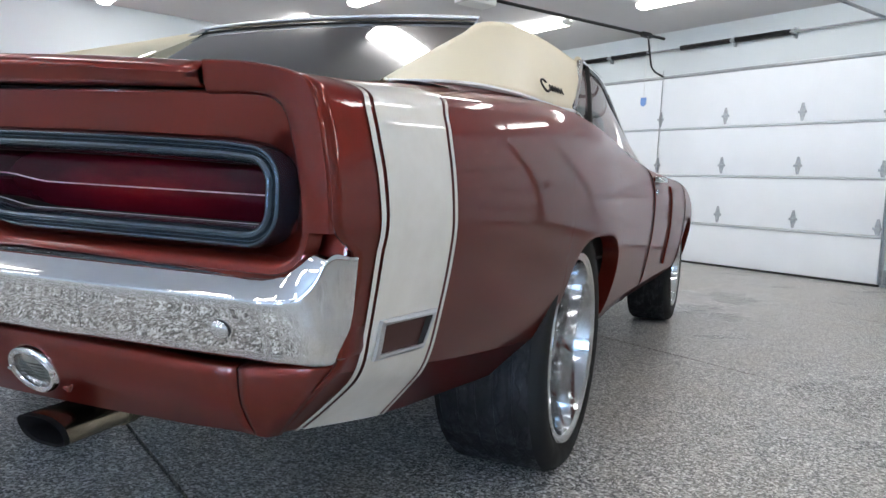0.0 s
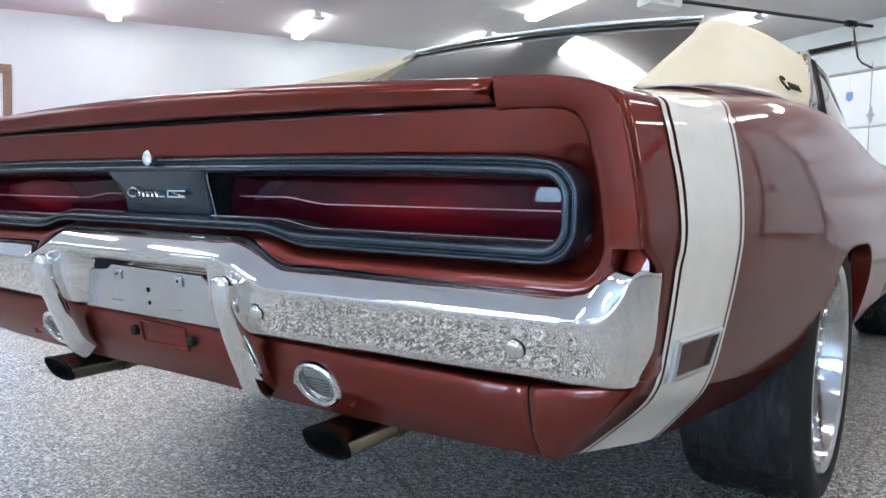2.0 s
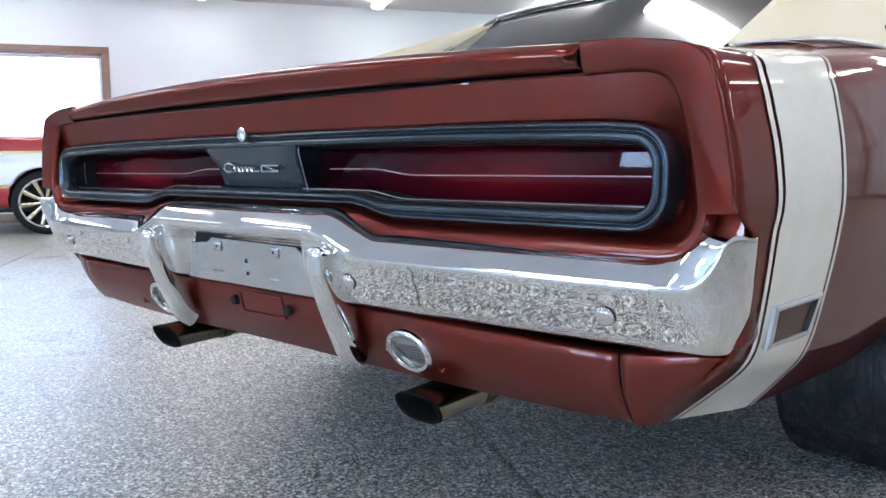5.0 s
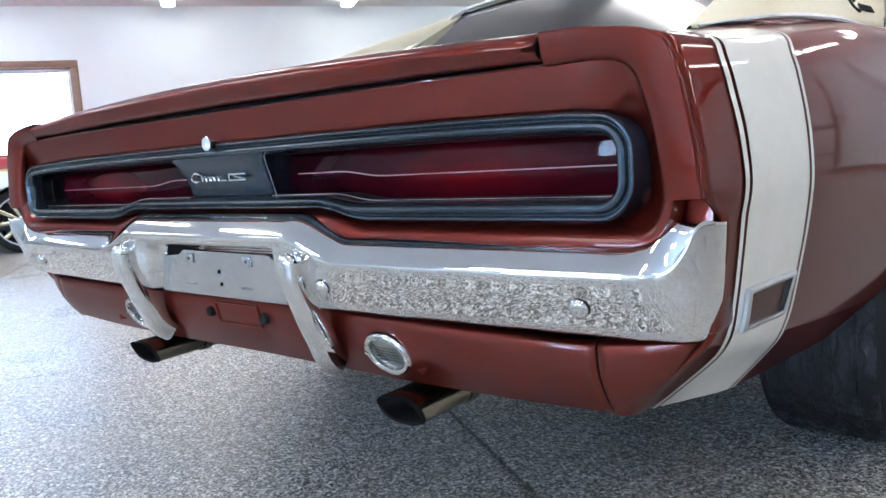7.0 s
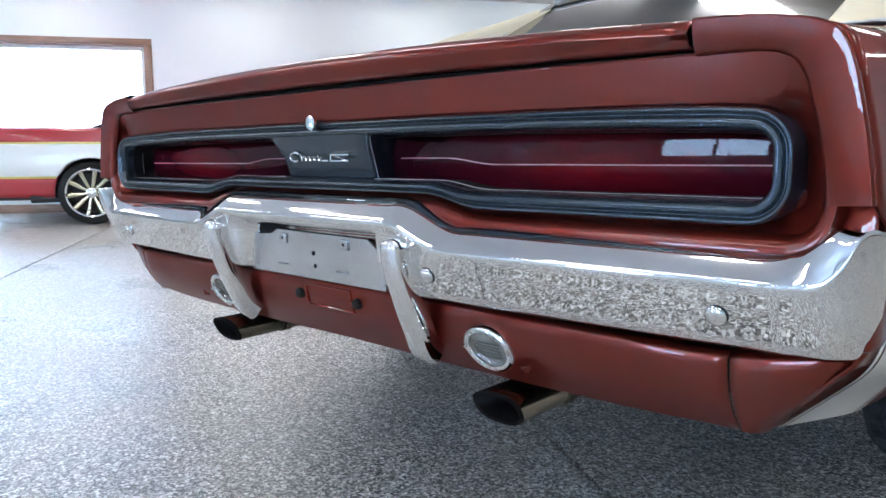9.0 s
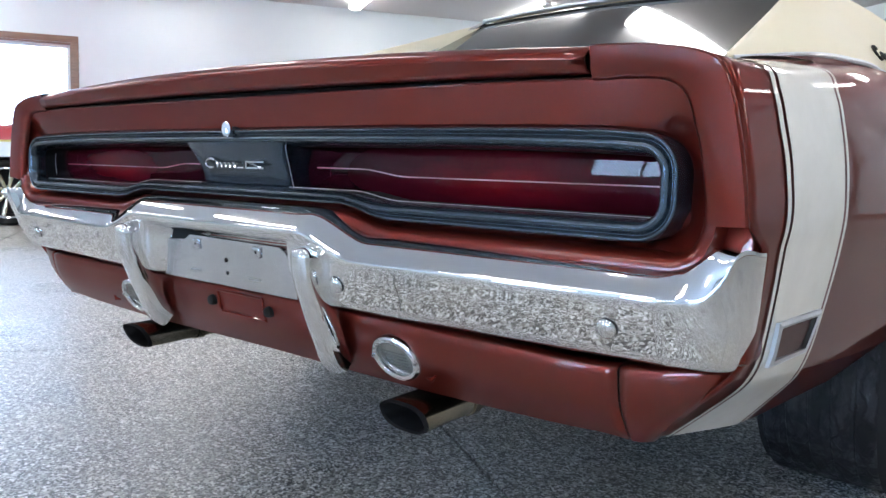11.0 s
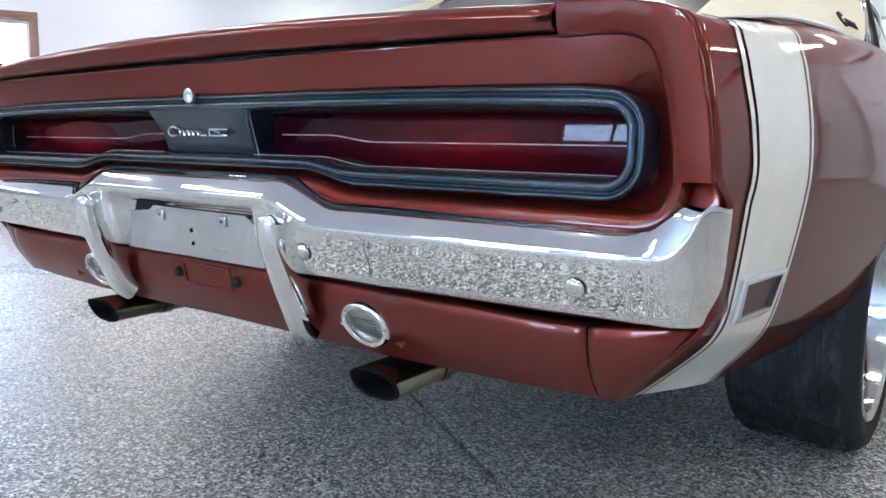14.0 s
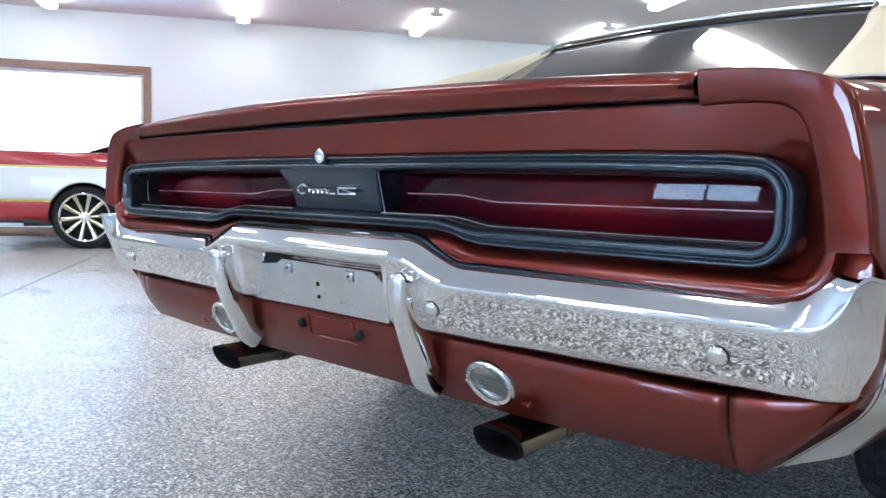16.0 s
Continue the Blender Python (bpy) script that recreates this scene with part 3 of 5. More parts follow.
        bmesh.ops.transform(tag, matrix=Matrix.Translation((u + 0.052, V1 - 0.40, 2.03)), verts=tag.verts[:])
        part("release_tag", in_room(tag), BLUE_TAG, o, "blue plastic release tag on a white cord")
        cable = shape()
        tube(cable, [(u - 0.05, v - 0.18, z + 0.06), (u - 0.09, v - 0.30, z + 0.11), (u - 0.16, v - 0.38, z + 0.09), (u - 0.22, v - 0.42, HIGH - 0.01)], 0.005, 6)
        part("power_cable", in_room(cable), SPRING, o)
    return d


overhead_door("garage_door_1", DOOR_A, True, "closed white sectional garage door with steel hinges and springs", DOOR_WHITE, DOOR_RAIL)
# its rails are black to paint in the shadow lines at the joints
overhead_door("garage_door_2", DOOR_B, False, "closed pale grey sectional garage door with steel hinges", DOOR_GREY, SPRING)
# brown casing on the sides of the second door
for nm, u0, u1 in (("door_trim_west", -1.255, -1.155), ("door_trim_east", 4.775, 4.875)):
    solo(nm, in_room(box(shape(), u0, u1, V1 + 0.036, V1 + 0.058, 0.11, 2.42, 0.003)), WOOD, "brown stained wooden door casing", "trim", "structure")


# a switch box on the wall between the doors
box_at = base("switch_box", B @ Matrix.Translation((-1.42, V1 + 0.06, 1.30)), "small dark grey switch box on the white wall", "switch")
part("box_body", in_room(box(shape(), -1.475, -1.365, V1 + 0.012, V1 + 0.058, 1.24, 1.38, 0.006)), SPRING, box_at)
part("push_button", in_room(box(shape(), -1.44, -1.40, V1 + 0.004, V1 + 0.013, 1.29, 1.33, 0.003)), PLASTIC_GREY, box_at)


# ---- ceiling fixtures ----
def strip_lamp(u, v):
    """A four-foot surface lamp along u with a wrapped diffuser."""
    ob = base("ceiling_lamp", B @ Matrix.Translation((u, v, HIGH)), "lit white four-foot wraparound ceiling lamp", "ceiling lamp", group="ceiling lamps in rows")
    half, w = 0.64, 0.085
    bm = shape()
    box(bm, -half, half, -0.045, 0.045, -0.035, -0.002, 0.004)
    bmesh.ops.transform(bm, matrix=ob.matrix_basis, verts=bm.verts[:])
    part("lamp_body", bm, PLASTIC_WHITE, ob)
    bm = shape()
    prof = [(-w, -0.036), (-w, -0.062), (-w * 0.8, -0.085), (-w * 0.3, -0.093), (w * 0.3, -0.093), (w * 0.8, -0.085), (w, -0.062), (w, -0.036)]
    rows_mesh(bm, [[(x, y, z) for y, z in prof] for x in (-half + 0.012, half - 0.012)], close_across=True, caps=True)
    bmesh.ops.transform(bm, matrix=ob.matrix_basis, verts=bm.verts[:])
    part("diffuser", bm, LAMP_GLOW, ob, smooth=0)
    for s in (-1, 1):
        bm = shape()
        rows_mesh(bm, [[(x, y * 1.03, z * 1.02) for y, z in prof] for x in (s * (half - 0.011), s * half)], close_across=True, caps=True)
        bmesh.ops.transform(bm, matrix=ob.matrix_basis, verts=bm.verts[:])
        part("end_cap", bm, PLASTIC_WHITE, ob)
    return ob


first = strip_lamp(-8.72, -0.20)
for i, u in enumerate((-8.72, -6.26, -3.80, -1.92, 0.6, 3.1)):
    for j in range(-2, 4):
        if (i, j) != (0, 0):
            copy_thing(first, B @ Matrix.Translation((u, -0.20 + 2.37 * j, HIGH)))

for u, v in ((-7.92, 0.96), (-5.05, 5.42)):
    ob = base("smoke_detector", B @ Matrix.Translation((u, v, HIGH)), "round white smoke detector on the ceiling", "smoke detector")
    bm = shape()
    lathe(bm, [(-0.001, 0.0), (-0.001, 0.070), (-0.018, 0.070), (-0.020, 0.055), (-0.042, 0.048), (-0.046, 0.0)], (0, 0, 0), "z", 24)
    bmesh.ops.transform(bm, matrix=ob.matrix_basis, verts=bm.verts[:])
    part("housing", bm, PLASTIC_WHITE, ob)
    bm = shape()
    lathe(bm, [(-0.046, 0.0), (-0.046, 0.012), (-0.050, 0.010), (-0.050, 0.0)], (0.02, 0, 0), "z", 12)
    bmesh.ops.transform(bm, matrix=ob.matrix_basis, verts=bm.verts[:])
    part("button", bm, PLASTIC_GREY, ob)

# ---- the muscle car: x to its right, y ahead, tail at y 0 ----
car = base("muscle_car", pose(0, 2.6, 0), "copper-red two-door muscle car with cream vinyl roof and white tail stripe", "car")

# half sections of the body: y, then (x, z) from the skirt up over the shoulder to the deck
SECTIONS = [
    (0.03, ((0.797, 0.362), (0.918, 0.478), (0.929, 0.53), (0.935, 0.60), (0.936, 0.656), (0.929, 0.712), (0.917, 0.769), (0.908, 0.808), (0.893, 0.834), (0.850, 0.848))),
    (0.16, ((0.811, 0.350), (0.922, 0.460), (0.932, 0.53), (0.941, 0.60), (0.946, 0.66), (0.944, 0.72), (0.937, 0.77), (0.928, 0.81), (0.912, 0.835), (0.862, 0.851))),
    (0.36, ((0.836, 0.337), (0.922, 0.437), (0.941, 0.527), (0.955, 0.60), (0.963, 0.66), (0.963, 0.72), (0.956, 0.775), (0.944, 0.82), (0.922, 0.853), (0.866, 0.869))),
    (0.70, ((0.838, 0.308), (0.930, 0.402), (0.957, 0.51), (0.970, 0.60), (0.980, 0.66), (0.980, 0.72), (0.972, 0.785), (0.956, 0.840), (0.925, 0.885), (0.856, 0.914))),
    (1.10, ((0.840, 0.278), (0.950, 0.382), (0.978, 0.51), (0.989, 0.60), (0.994, 0.66), (0.991, 0.72), (0.979, 0.80), (0.953, 0.875), (0.908, 0.926), (0.842, 0.955))),
    (1.50, ((0.860, 0.270), (0.955, 0.37), (0.989, 0.51), (0.998, 0.60), (0.999, 0.66), (0.993, 0.72), (0.978, 0.80), (0.948, 0.885), (0.895, 0.948), (0.826, 0.978))),
    (1.90, ((0.880, 0.275), (0.945, 0.35), (0.980, 0.50), (0.991, 0.60), (0.988, 0.66), (0.980, 0.72), (0.967, 0.79), (0.942, 0.868), (0.900, 0.930), (0.842, 0.965))),
    (2.30, ((0.870, 0.285), (0.945, 0.36), (0.972, 0.50), (0.985, 0.60), (0.985, 0.66), (0.980, 0.72), (0.971, 0.77), (0.953, 0.832), (0.916, 0.885), (0.848, 0.920))),
    (2.65, ((0.870, 0.290), (0.945, 0.36), (0.965, 0.48), (0.978, 0.58), (0.982, 0.66), (0.982, 0.72), (0.977, 0.77), (0.963, 0.822), (0.930, 0.862), (0.855, 0.888))),
    (3.30, ((0.870, 0.290), (0.945, 0.36), (0.965, 0.48), (0.980, 0.58), (0.985, 0.66), (0.987, 0.72), (0.983, 0.77), (0.968, 0.82), (0.935, 0.853), (0.855, 0.872))),
    (4.20, ((0.860, 0.290), (0.945, 0.36), (0.970, 0.48), (0.985, 0.58), (0.988, 0.66), (0.985, 0.72), (0.975, 0.77), (0.955, 0.82), (0.918, 0.848), (0.840, 0.862))),
    (4.90, ((0.820, 0.310), (0.900, 0.38), (0.925, 0.48), (0.940, 0.58), (0.940, 0.66), (0.935, 0.72), (0.920, 0.77), (0.895, 0.81), (0.858, 0.835), (0.800, 0.845))),
    (5.20, ((0.760, 0.340), (0.850, 0.40), (0.875, 0.48), (0.885, 0.58), (0.885, 0.66), (0.880, 0.72), (0.865, 0.77), (0.840, 0.80), (0.810, 0.82), (0.760, 0.83))),
]
BY_Y = [(y, np.array(s).ravel()) for y, s in SECTIONS]


def section(y):
    return curve_at(BY_Y, y).reshape(-1, 2)


def side_point(y, lv, s=None, out=0.0):
    """The body side at y and level lv (0 skirt, 1 crease, 9 deck edge), pushed out along its normal."""
    s = section(y) if s is None else s
    keys = [(k, s[k]) for k in range(1, 10)]
    if lv <= 0.75:
        x, z = s[0] + (s[1] - s[0]) * lv
        d = s[1] - s[0]
    elif lv < 1.6:
        # the crease is rounded off
        u = (lv - 0.75) / 0.85
        p, q, r = s[0] + (s[1] - s[0]) * 0.75, s[1], curve_at(keys, 1.6)
        x, z = p * (1 - u) ** 2 + q * 2 * u * (1 - u) + r * u * u
        d = (q - p) * (1 - u) + (r - q) * u
    else:
        x, z = curve_at(keys, lv)
        d = curve_at(keys, min(9, lv + 0.05)) - curve_at(keys, max(1, lv - 0.05))
    if out:
        n = np.array([d[1], -d[0]]) / np.hypot(*d)
        x, z = x + n[0] * out, z + n[1] * out
    return x, z


def level_at(y, z, s=None):
    """The level at which the side reaches a height."""
    s = section(y) if s is None else s
    lo, hi = 0.0, 9.0
    for _ in range(22):
        mid = (lo + hi) / 2
        if side_point(y, mid, s)[1] < z:
            lo = mid
        else:
            hi = mid
    return (lo + hi) / 2


def tail_y(y, z):
    """Lets the tail end of the side lean with the tail panel and tuck round the valance."""
    start = curve_at([(0.34, 0.146), (0.40, 0.124), (0.475, 0.099), (0.50, 0.097), (0.53, 0.088), (0.612, 0.094), (0.630, 0.090), (0.646, 0.058), (0.66, 0.044), (0.70, 0.043), (0.85, 0.040)], z)
    return y + (start - 0.03) * (1 - smoothstep(0.03, 0.45, y))


REAR_ARCH = (1.40, 0.355, 0.614, 3.4)
FRONT_ARCH = (4.27, 0.37, 0.640, 2.6)


def arch_z(y):
    for yc, a, top, p in (REAR_ARCH, FRONT_ARCH):
        if abs(y - yc) < a:
            z0 = 0.26
            return z0 + (top - z0) * (1 - (abs(y - yc) / a) ** p) ** (1 / p)
    return None


def side_rows(ys, levels=46, out=0.0, top=9.0):
    rows = []
    for y in ys:
        s = section(y)
        za = arch_z(y)
        l0 = level_at(y, za, s) if za is not None and za > s[0][1] else 0.0
        row = []
        for k in range(levels):
            t = k / (levels - 1)
            lv = l0 + (top - l0) * t
            if l0 == 0.0:
                lv = t * 8 / 1.0 * 0.125 if t < 0.125 else 1 + (top - 1) * (t - 0.125) / 0.875
            x, z = side_point(y, lv, s, out)
            row.append((x, tail_y(y, z), z))
        rows.append(row)
    return rows


def spaced(a, b, step):
    n = max(1, int(round((b - a) / step)))
    return [a + (b - a) * k / n for k in range(n + 1)]


def arch_ys(arch):
    yc, a = arch[0], arch[1]
    return [yc - a * 1.0001] + [yc - a * math.cos(math.pi * k / 44) for k in range(1, 44)] + [yc + a * 1.0001]


quarter_ys = spaced(0.03, 0.20, 0.02) + spaced(0.23, REAR_ARCH[0] - REAR_ARCH[1] - 0.03, 0.04) + arch_ys(REAR_ARCH) + spaced(REAR_ARCH[0] + REAR_ARCH[1] + 0.03, 2.558, 0.05)
door_ys = spaced(2.561, 3.86, 0.06)
fender_ys = [3.866] + arch_ys(FRONT_ARCH) + spaced(FRONT_ARCH[0] + FRONT_ARCH[1] + 0.03, 5.2, 0.05)
for sign in (1, -1):
    for nm, ys in (("quarter_panel", quarter_ys), ("door", door_ys), ("front_fender", fender_ys)):
        r = side_rows(ys)
        ob = part(nm, rows_mesh(shape(), r if sign > 0 else mirrored(r)), RED, car, smooth=14)
        thick(ob, 0.004)
        if nm != "front_fender":
            # a black tube laid in the panel gap stands in for its shade
            edge = [(sign * (x - 0.0005), y, z) for x, y, z in side_rows([ys[-1] + 0.0012], 30)[0]]
            part("panel_gap_shade", tube(shape(), edge, 0.0030, 6), RUBBER, car)
    # turned-in lips of the wheel openings
    for arch in (REAR_ARCH, FRONT_ARCH):
        rows = []
        for y in arch_ys(arch)[1:-1]:
            x, z = side_point(y, level_at(y, arch_z(y)))
            rows.append([(sign * (x + 0.0005), y, z), (sign * (x - 0.012), y, z + 0.001), (sign * (x - 0.05), y, z + 0.004)])
        part("wheel_opening_lip", rows_mesh(shape(), rows), RED, car)
    # dark shell added behind the outer panels, to blacken gaps and block light
    for a, b in ((0.2, 1.0), (1.80, 3.86), (4.68, 5.1)):
        inner = [[(sign * (x - 0.035), max(0.12, y), z - 0.004) for x, y, z in r] for r in side_rows(spaced(a, b, 0.08), 20, 0.0, 8.6)]
        part("dark_backing", rows_mesh(shape(), inner), DARK, car)
    for yc in (1.30, 4.27):
        rows = []
        for k in range(25):
            t = 0.46 + (math.pi - 0.92) * k / 24
            rows.append([(sign * x, yc - 0.43 * math.cos(t), 0.25 + 0.40 * math.sin(t)) for x in (0.55, 0.93)])
        bm = rows_mesh(shape(), rows)
        rows_mesh(bm, [[(sign * 0.55, yc - 0.43 * math.cos(t), 0.25 + 0.40 * math.sin(t)), (sign * 0.55, yc, 0.25)] for t in (0.46 + (math.pi - 0.92) * k / 24 for k in range(25))])
        part("wheelhouse", bm, DARK, car)

# white tail stripe with a pinstripe on either side, laid 2 mm proud
LEFT = [(0.33, 0.200), (0.357, 0.198), (0.38, 0.197), (0.40, 0.194), (0.43, 0.187), (0.456, 0.175), (0.48, 0.165), (0.505, 0.158), (0.54, 0.157), (0.60, 0.160), (0.66, 0.163), (0.72, 0.157), (0.78, 0.149), (0.815, 0.147), (0.84, 0.156), (0.875, 0.172)]
RIGHT = [(0.33, 0.374), (0.3685, 0.372), (0.4137, 0.366), (0.45, 0.3605), (0.479, 0.3575), (0.53, 0.3545), (0.58, 0.352), (0.645, 0.346), (0.70, 0.337), (0.76, 0.331), (0.80, 0.331), (0.833, 0.340), (0.86, 0.370), (0.895, 0.410)]



def stripe(a, b, name, label=""):
    """A band between two offsets from the left (0) and right (1) stripe edges."""
    for sign in (1, -1):
        rows = []
        for k in range(70):
            lv = 9.0 * k / 69
            row = []
            for c in range(7):
                t = c / 6
                y = 0.27
                for _ in range(4):
                    x, z = side_point(y, lv)
                    lo = curve_at(LEFT, z) + a[1] if a[0] == 0 else curve_at(RIGHT, z) + a[1]
                    hi = curve_at(LEFT, z) + b[1] if b[0] == 0 else curve_at(RIGHT, z) + b[1]
                    goal = lo + (hi - lo) * t
                    shift = tail_y(y, z) - y
                    y = goal - shift
                x, z = side_point(y, lv, None, 0.002)
                row.append((sign * x, goal, z))
            rows.append(row)
        part(name, rows_mesh(shape(), rows), WHITE_STRIPE, car, label)


stripe((0, 0.0), (1, 0.0), "tail_stripe", "broad white tape stripe")
stripe((0, -0.0195), (0, -0.0085), "pinstripe", "thin white pinstripe")
stripe((1, 0.0085), (1, 0.0180), "pinstripe", "thin white pinstripe")

# side marker in the stripe: bright frame round a sunken red lens
for sign in (1, -1):
    def on_side(y, z, out):
        x, zz = side_point(y, level_at(y, z), None, 0)
        return (sign * (x + out), y, z)
    outer = [(0.176, 0.476), (0.330, 0.470), (0.343, 0.531), (0.175, 0.533)]
    inner_ = [(0.186, 0.4835), (0.321, 0.4780), (0.332, 0.5230), (0.185, 0.5255)]

    def loop(corners, out, n=8):
        pts = []
        for i in range(4):
            (y0, z0), (y1, z1) = corners[i], corners[(i + 1) % 4]
            for k in range(n):
                t = k / n
                pts.append(on_side(y0 + (y1 - y0) * t, z0 + (z1 - z0) * t, out))
        return pts
    mid_ = [((a[0] + b[0]) / 2, (a[1] + b[1]) / 2) for a, b in zip(outer, inner_)]
    lamp = part("side_marker", rows_mesh(shape(), [loop(outer, 0.001), loop(outer, 0.006), loop(mid_, 0.0085), loop(inner_, 0.007), loop(inner_, 0.0025)], close_across=True), SATIN_TRIM, car, "bright metal frame round a red side marker")
    bm = shape()
    ring, deep = loop(inner_, 0.0028), loop(inner_, 0.0026)
    c = on_side(0.265, 0.502, 0.0034)
    vs = [bm.verts.new(p) for p in ring]
    cv = bm.verts.new(c)
    for i in range(len(vs)):
        bm.faces.new((vs[i], vs[(i + 1) % len(vs)], cv))
    part("marker_lens", bm, MARKER_LENS, lamp)
    # dark strip over the lens's forward end, painting the shade of a recess
    wall = [[on_side(0.321 + 0.011 * q - d, 0.4780 + 0.045 * q + (0.001 if d else 0), o) for q in (k / 6 for k in range(7))] for d, o in ((0.002, 0.0068), (0.017, 0.0042))]
    part("marker_shade_strip", rows_mesh(shape(), wall), DARK, lamp)

# ---- tail ----
RIM_OUT = [(0.738, 0.8595), (0.80, 0.8565), (0.850, 0.849), (0.876, 0.842), (0.893, 0.833), (0.904, 0.816), (0.911, 0.797), (0.918, 0.769), (0.929, 0.712), (0.936, 0.654)]
RIM_IN = [(0.738, 0.8205), (0.79, 0.8205), (0.825, 0.8175), (0.845, 0.810), (0.856, 0.798), (0.863, 0.783), (0.868, 0.765), (0.875, 0.742), (0.884, 0.693), (0.888, 0.652)]
ro = [(k / 9, p) for k, p in enumerate(RIM_OUT)]
ri = [(k / 9, p) for k, p in enumerate(RIM_IN)]
for sign in (1, -1):
    rows = []
    for k in range(60):
        t = k / 59
        (xo, zo), (xi, zi) = curve_at(ro, t), curve_at(ri, t)
        d = Vector((xi - xo, 0, zi - zo))
        w = d.length
        d.normalize()
        row = []
        for f, y in ((0.005, 0.056), (0.0008, 0.0450), (0.0002, 0.0425), (0.0010, 0.0385), (0.0030, 0.0365), (w * 0.35, 0.0380), (w * 0.7, 0.0415), (w - 0.004, 0.0450), (w, 0.0475), (w + 0.003, 0.052), (w + 0.004, 0.060)):
            row.append((sign * (xo + d.x * f), y, zo + d.z * f))
        rows.append(row)
    part("tail_rim", rows_mesh(shape(), rows), RED, car, smooth=40)
    # corner of the deck beside the boot lid
    rows = []
    for y in (0.0300, 0.05, 0.08, 0.12, 0.16, 0.20, 0.25, 0.30, 0.35, 0.40, 0.45, 0.50, 0.55, 0.60, 0.64):
        x1, z1 = side_point(y, 9.0)
        y1 = tail_y(y, z1)
        x0, z0 = 0.738, 0.8595 + curve_at([(0.03, 0.0), (0.06, 0.003), (0.2, 0.012), (0.4, 0.030), (0.58, 0.052), (0.64, 0.056)], y)
        rows.append([(sign * (x0 + (x1 + 0.001 - x0) * q), y1, z0 + (z1 - z0) * q + 0.010 * q * (1 - q)) for q in (k / 6 for k in range(7))])
    part("deck_corner", rows_mesh(shape(), rows), RED, car, smooth=60)


def lid_top(x):
    return 0.881 - 0.0215 * (abs(x) / 0.734) ** 2.2


def lid_gap(x):
    return 0.8265 - 0.008 * (abs(x) / 0.73) ** 2


rows = []
for x in spaced(-0.7345, 0.7345, 0.03):
    g, tp = lid_gap(x) + 0.0065, lid_top(x)
    rows.append([(x, y, z) for y, z in ((0.075, g), (0.046, g), (0.038, g + 0.002), (0.034, g + 0.008), (0.031, (g + tp) / 2), (0.030, tp - 0.0195), (0.0312, tp - 0.0145), (0.0340, tp - 0.0107), (0.0365, tp - 0.0089), (0.0390, tp - 0.00725), (0.0415, tp - 0.0057), (0.0440, tp - 0.0042), (0.050, tp - 0.0018), (0.060, tp + 0.0004), (0.20, tp + 0.008), (0.45, tp + 0.02), (0.66, tp + 0.026))])
thick(part("boot_lid", rows_mesh(shape(), rows), RED, car, smooth=60), 0.004)


def rounded(w, top, bottom, r, crown=0.0, kink=0.0, inset=0.0, ka=0.30, kb=0.40):
    """A closed outline of (x, z): flat-sided, with rounded corners, a crowned top and a step up in the middle of the bottom edge."""
    w, top, bottom, r = w - inset, top - inset, bottom + inset, max(0.004, r - inset)

    def up(x):
        return top - crown * (abs(x) / w) ** 4

    def low(x):
        return bottom + kink * (1 - smoothstep(ka, kb, abs(x) + inset * 0.5))
    pts = []
    n, m = 48, 10
    for k in range(n):
        x = -(w - r) + 2 * (w - r) * k / n
        pts.append((x, up(x)))
    for k in range(m):
        t = math.pi / 2 * k / m
        pts.append((w - r + r * math.sin(t), up(w) - r + r * math.cos(t)))
    for k in range(m):
        pts.append((w, up(w) - r + (low(w) + r - up(w) + r) * k / m))
    for k in range(m):
        t = math.pi / 2 * k / m
        pts.append((w - r + r * math.cos(t), low(w) + r - r * math.sin(t)))
    for k in range(n):
        x = (w - r) - 2 * (w - r) * k / n
        pts.append((x, low(x)))
    for k in range(m):
        t = math.pi / 2 * k / m
        pts.append((-(w - r) - r * math.sin(t), low(w) + r - r * math.cos(t)))
    for k in range(m):
        pts.append((-w, low(w) + r + (up(w) - r - low(w) - r) * k / m))
    for k in range(m):
        t = math.pi / 2 * k / m
        pts.append((-(w - r) - r * math.cos(t), up(w) - r + r * math.sin(t)))
    return pts


def at_depth(outline, y):
    return [(x, y, z) for x, z in outline]


BEZ = (0.852, 0.767, 0.626, 0.050, 0.010, 0.020)
panel_out = rounded(0.889, 0.8215, 0.606, 0.055, 0.006, 0.020)


def panel_ring(outline, y_top, y_rest):
    """The panel stands upright above the lamps and is dished round their ends."""
    pts = []
    for x, z in outline:
        k = smoothstep(0.735, 0.775, z) * (1 - smoothstep(0.80, 0.87, abs(x)))
        pts.append((x, y_rest + (y_top - y_rest) * k, z))
    return pts


part("tail_panel", rows_mesh(shape(), [panel_ring(rounded(0.893, 0.8240, 0.603, 0.058, 0.006, 0.020), 0.050, 0.050), panel_ring(panel_out, 0.0525, 0.056), panel_ring(rounded(0.872, 0.797, 0.615, 0.052, 0.008, 0.020), 0.057, 0.072), panel_ring(rounded(*BEZ, inset=-0.004), 0.0605, 0.090), panel_ring(rounded(*BEZ, inset=0.006), 0.062, 0.100), panel_ring(rounded(*BEZ, inset=0.012), 0.08, 0.112)], close_across=True), RED, car, smooth=30)

# lower lip of the tail panel, rolled over the bumper
LIP_END = [(0.0, (0.845, 0.609)), (0.25, (0.862, 0.6135)), (0.45, (0.873, 0.621)), (0.65, (0.8805, 0.633)), (0.85, (0.885, 0.648)), (1.0, (0.8865, 0.660))]
half = [(x, 0.609 + 0.020 * (1 - smoothstep(0.30, 0.40, x))) for x in spaced(0.0, 0.835, 0.02)] + [tuple(curve_at(LIP_END, k / 16)) for k in range(17)]
path = [(-x, z) for x, z in half[:0:-1]] + half
rows = []
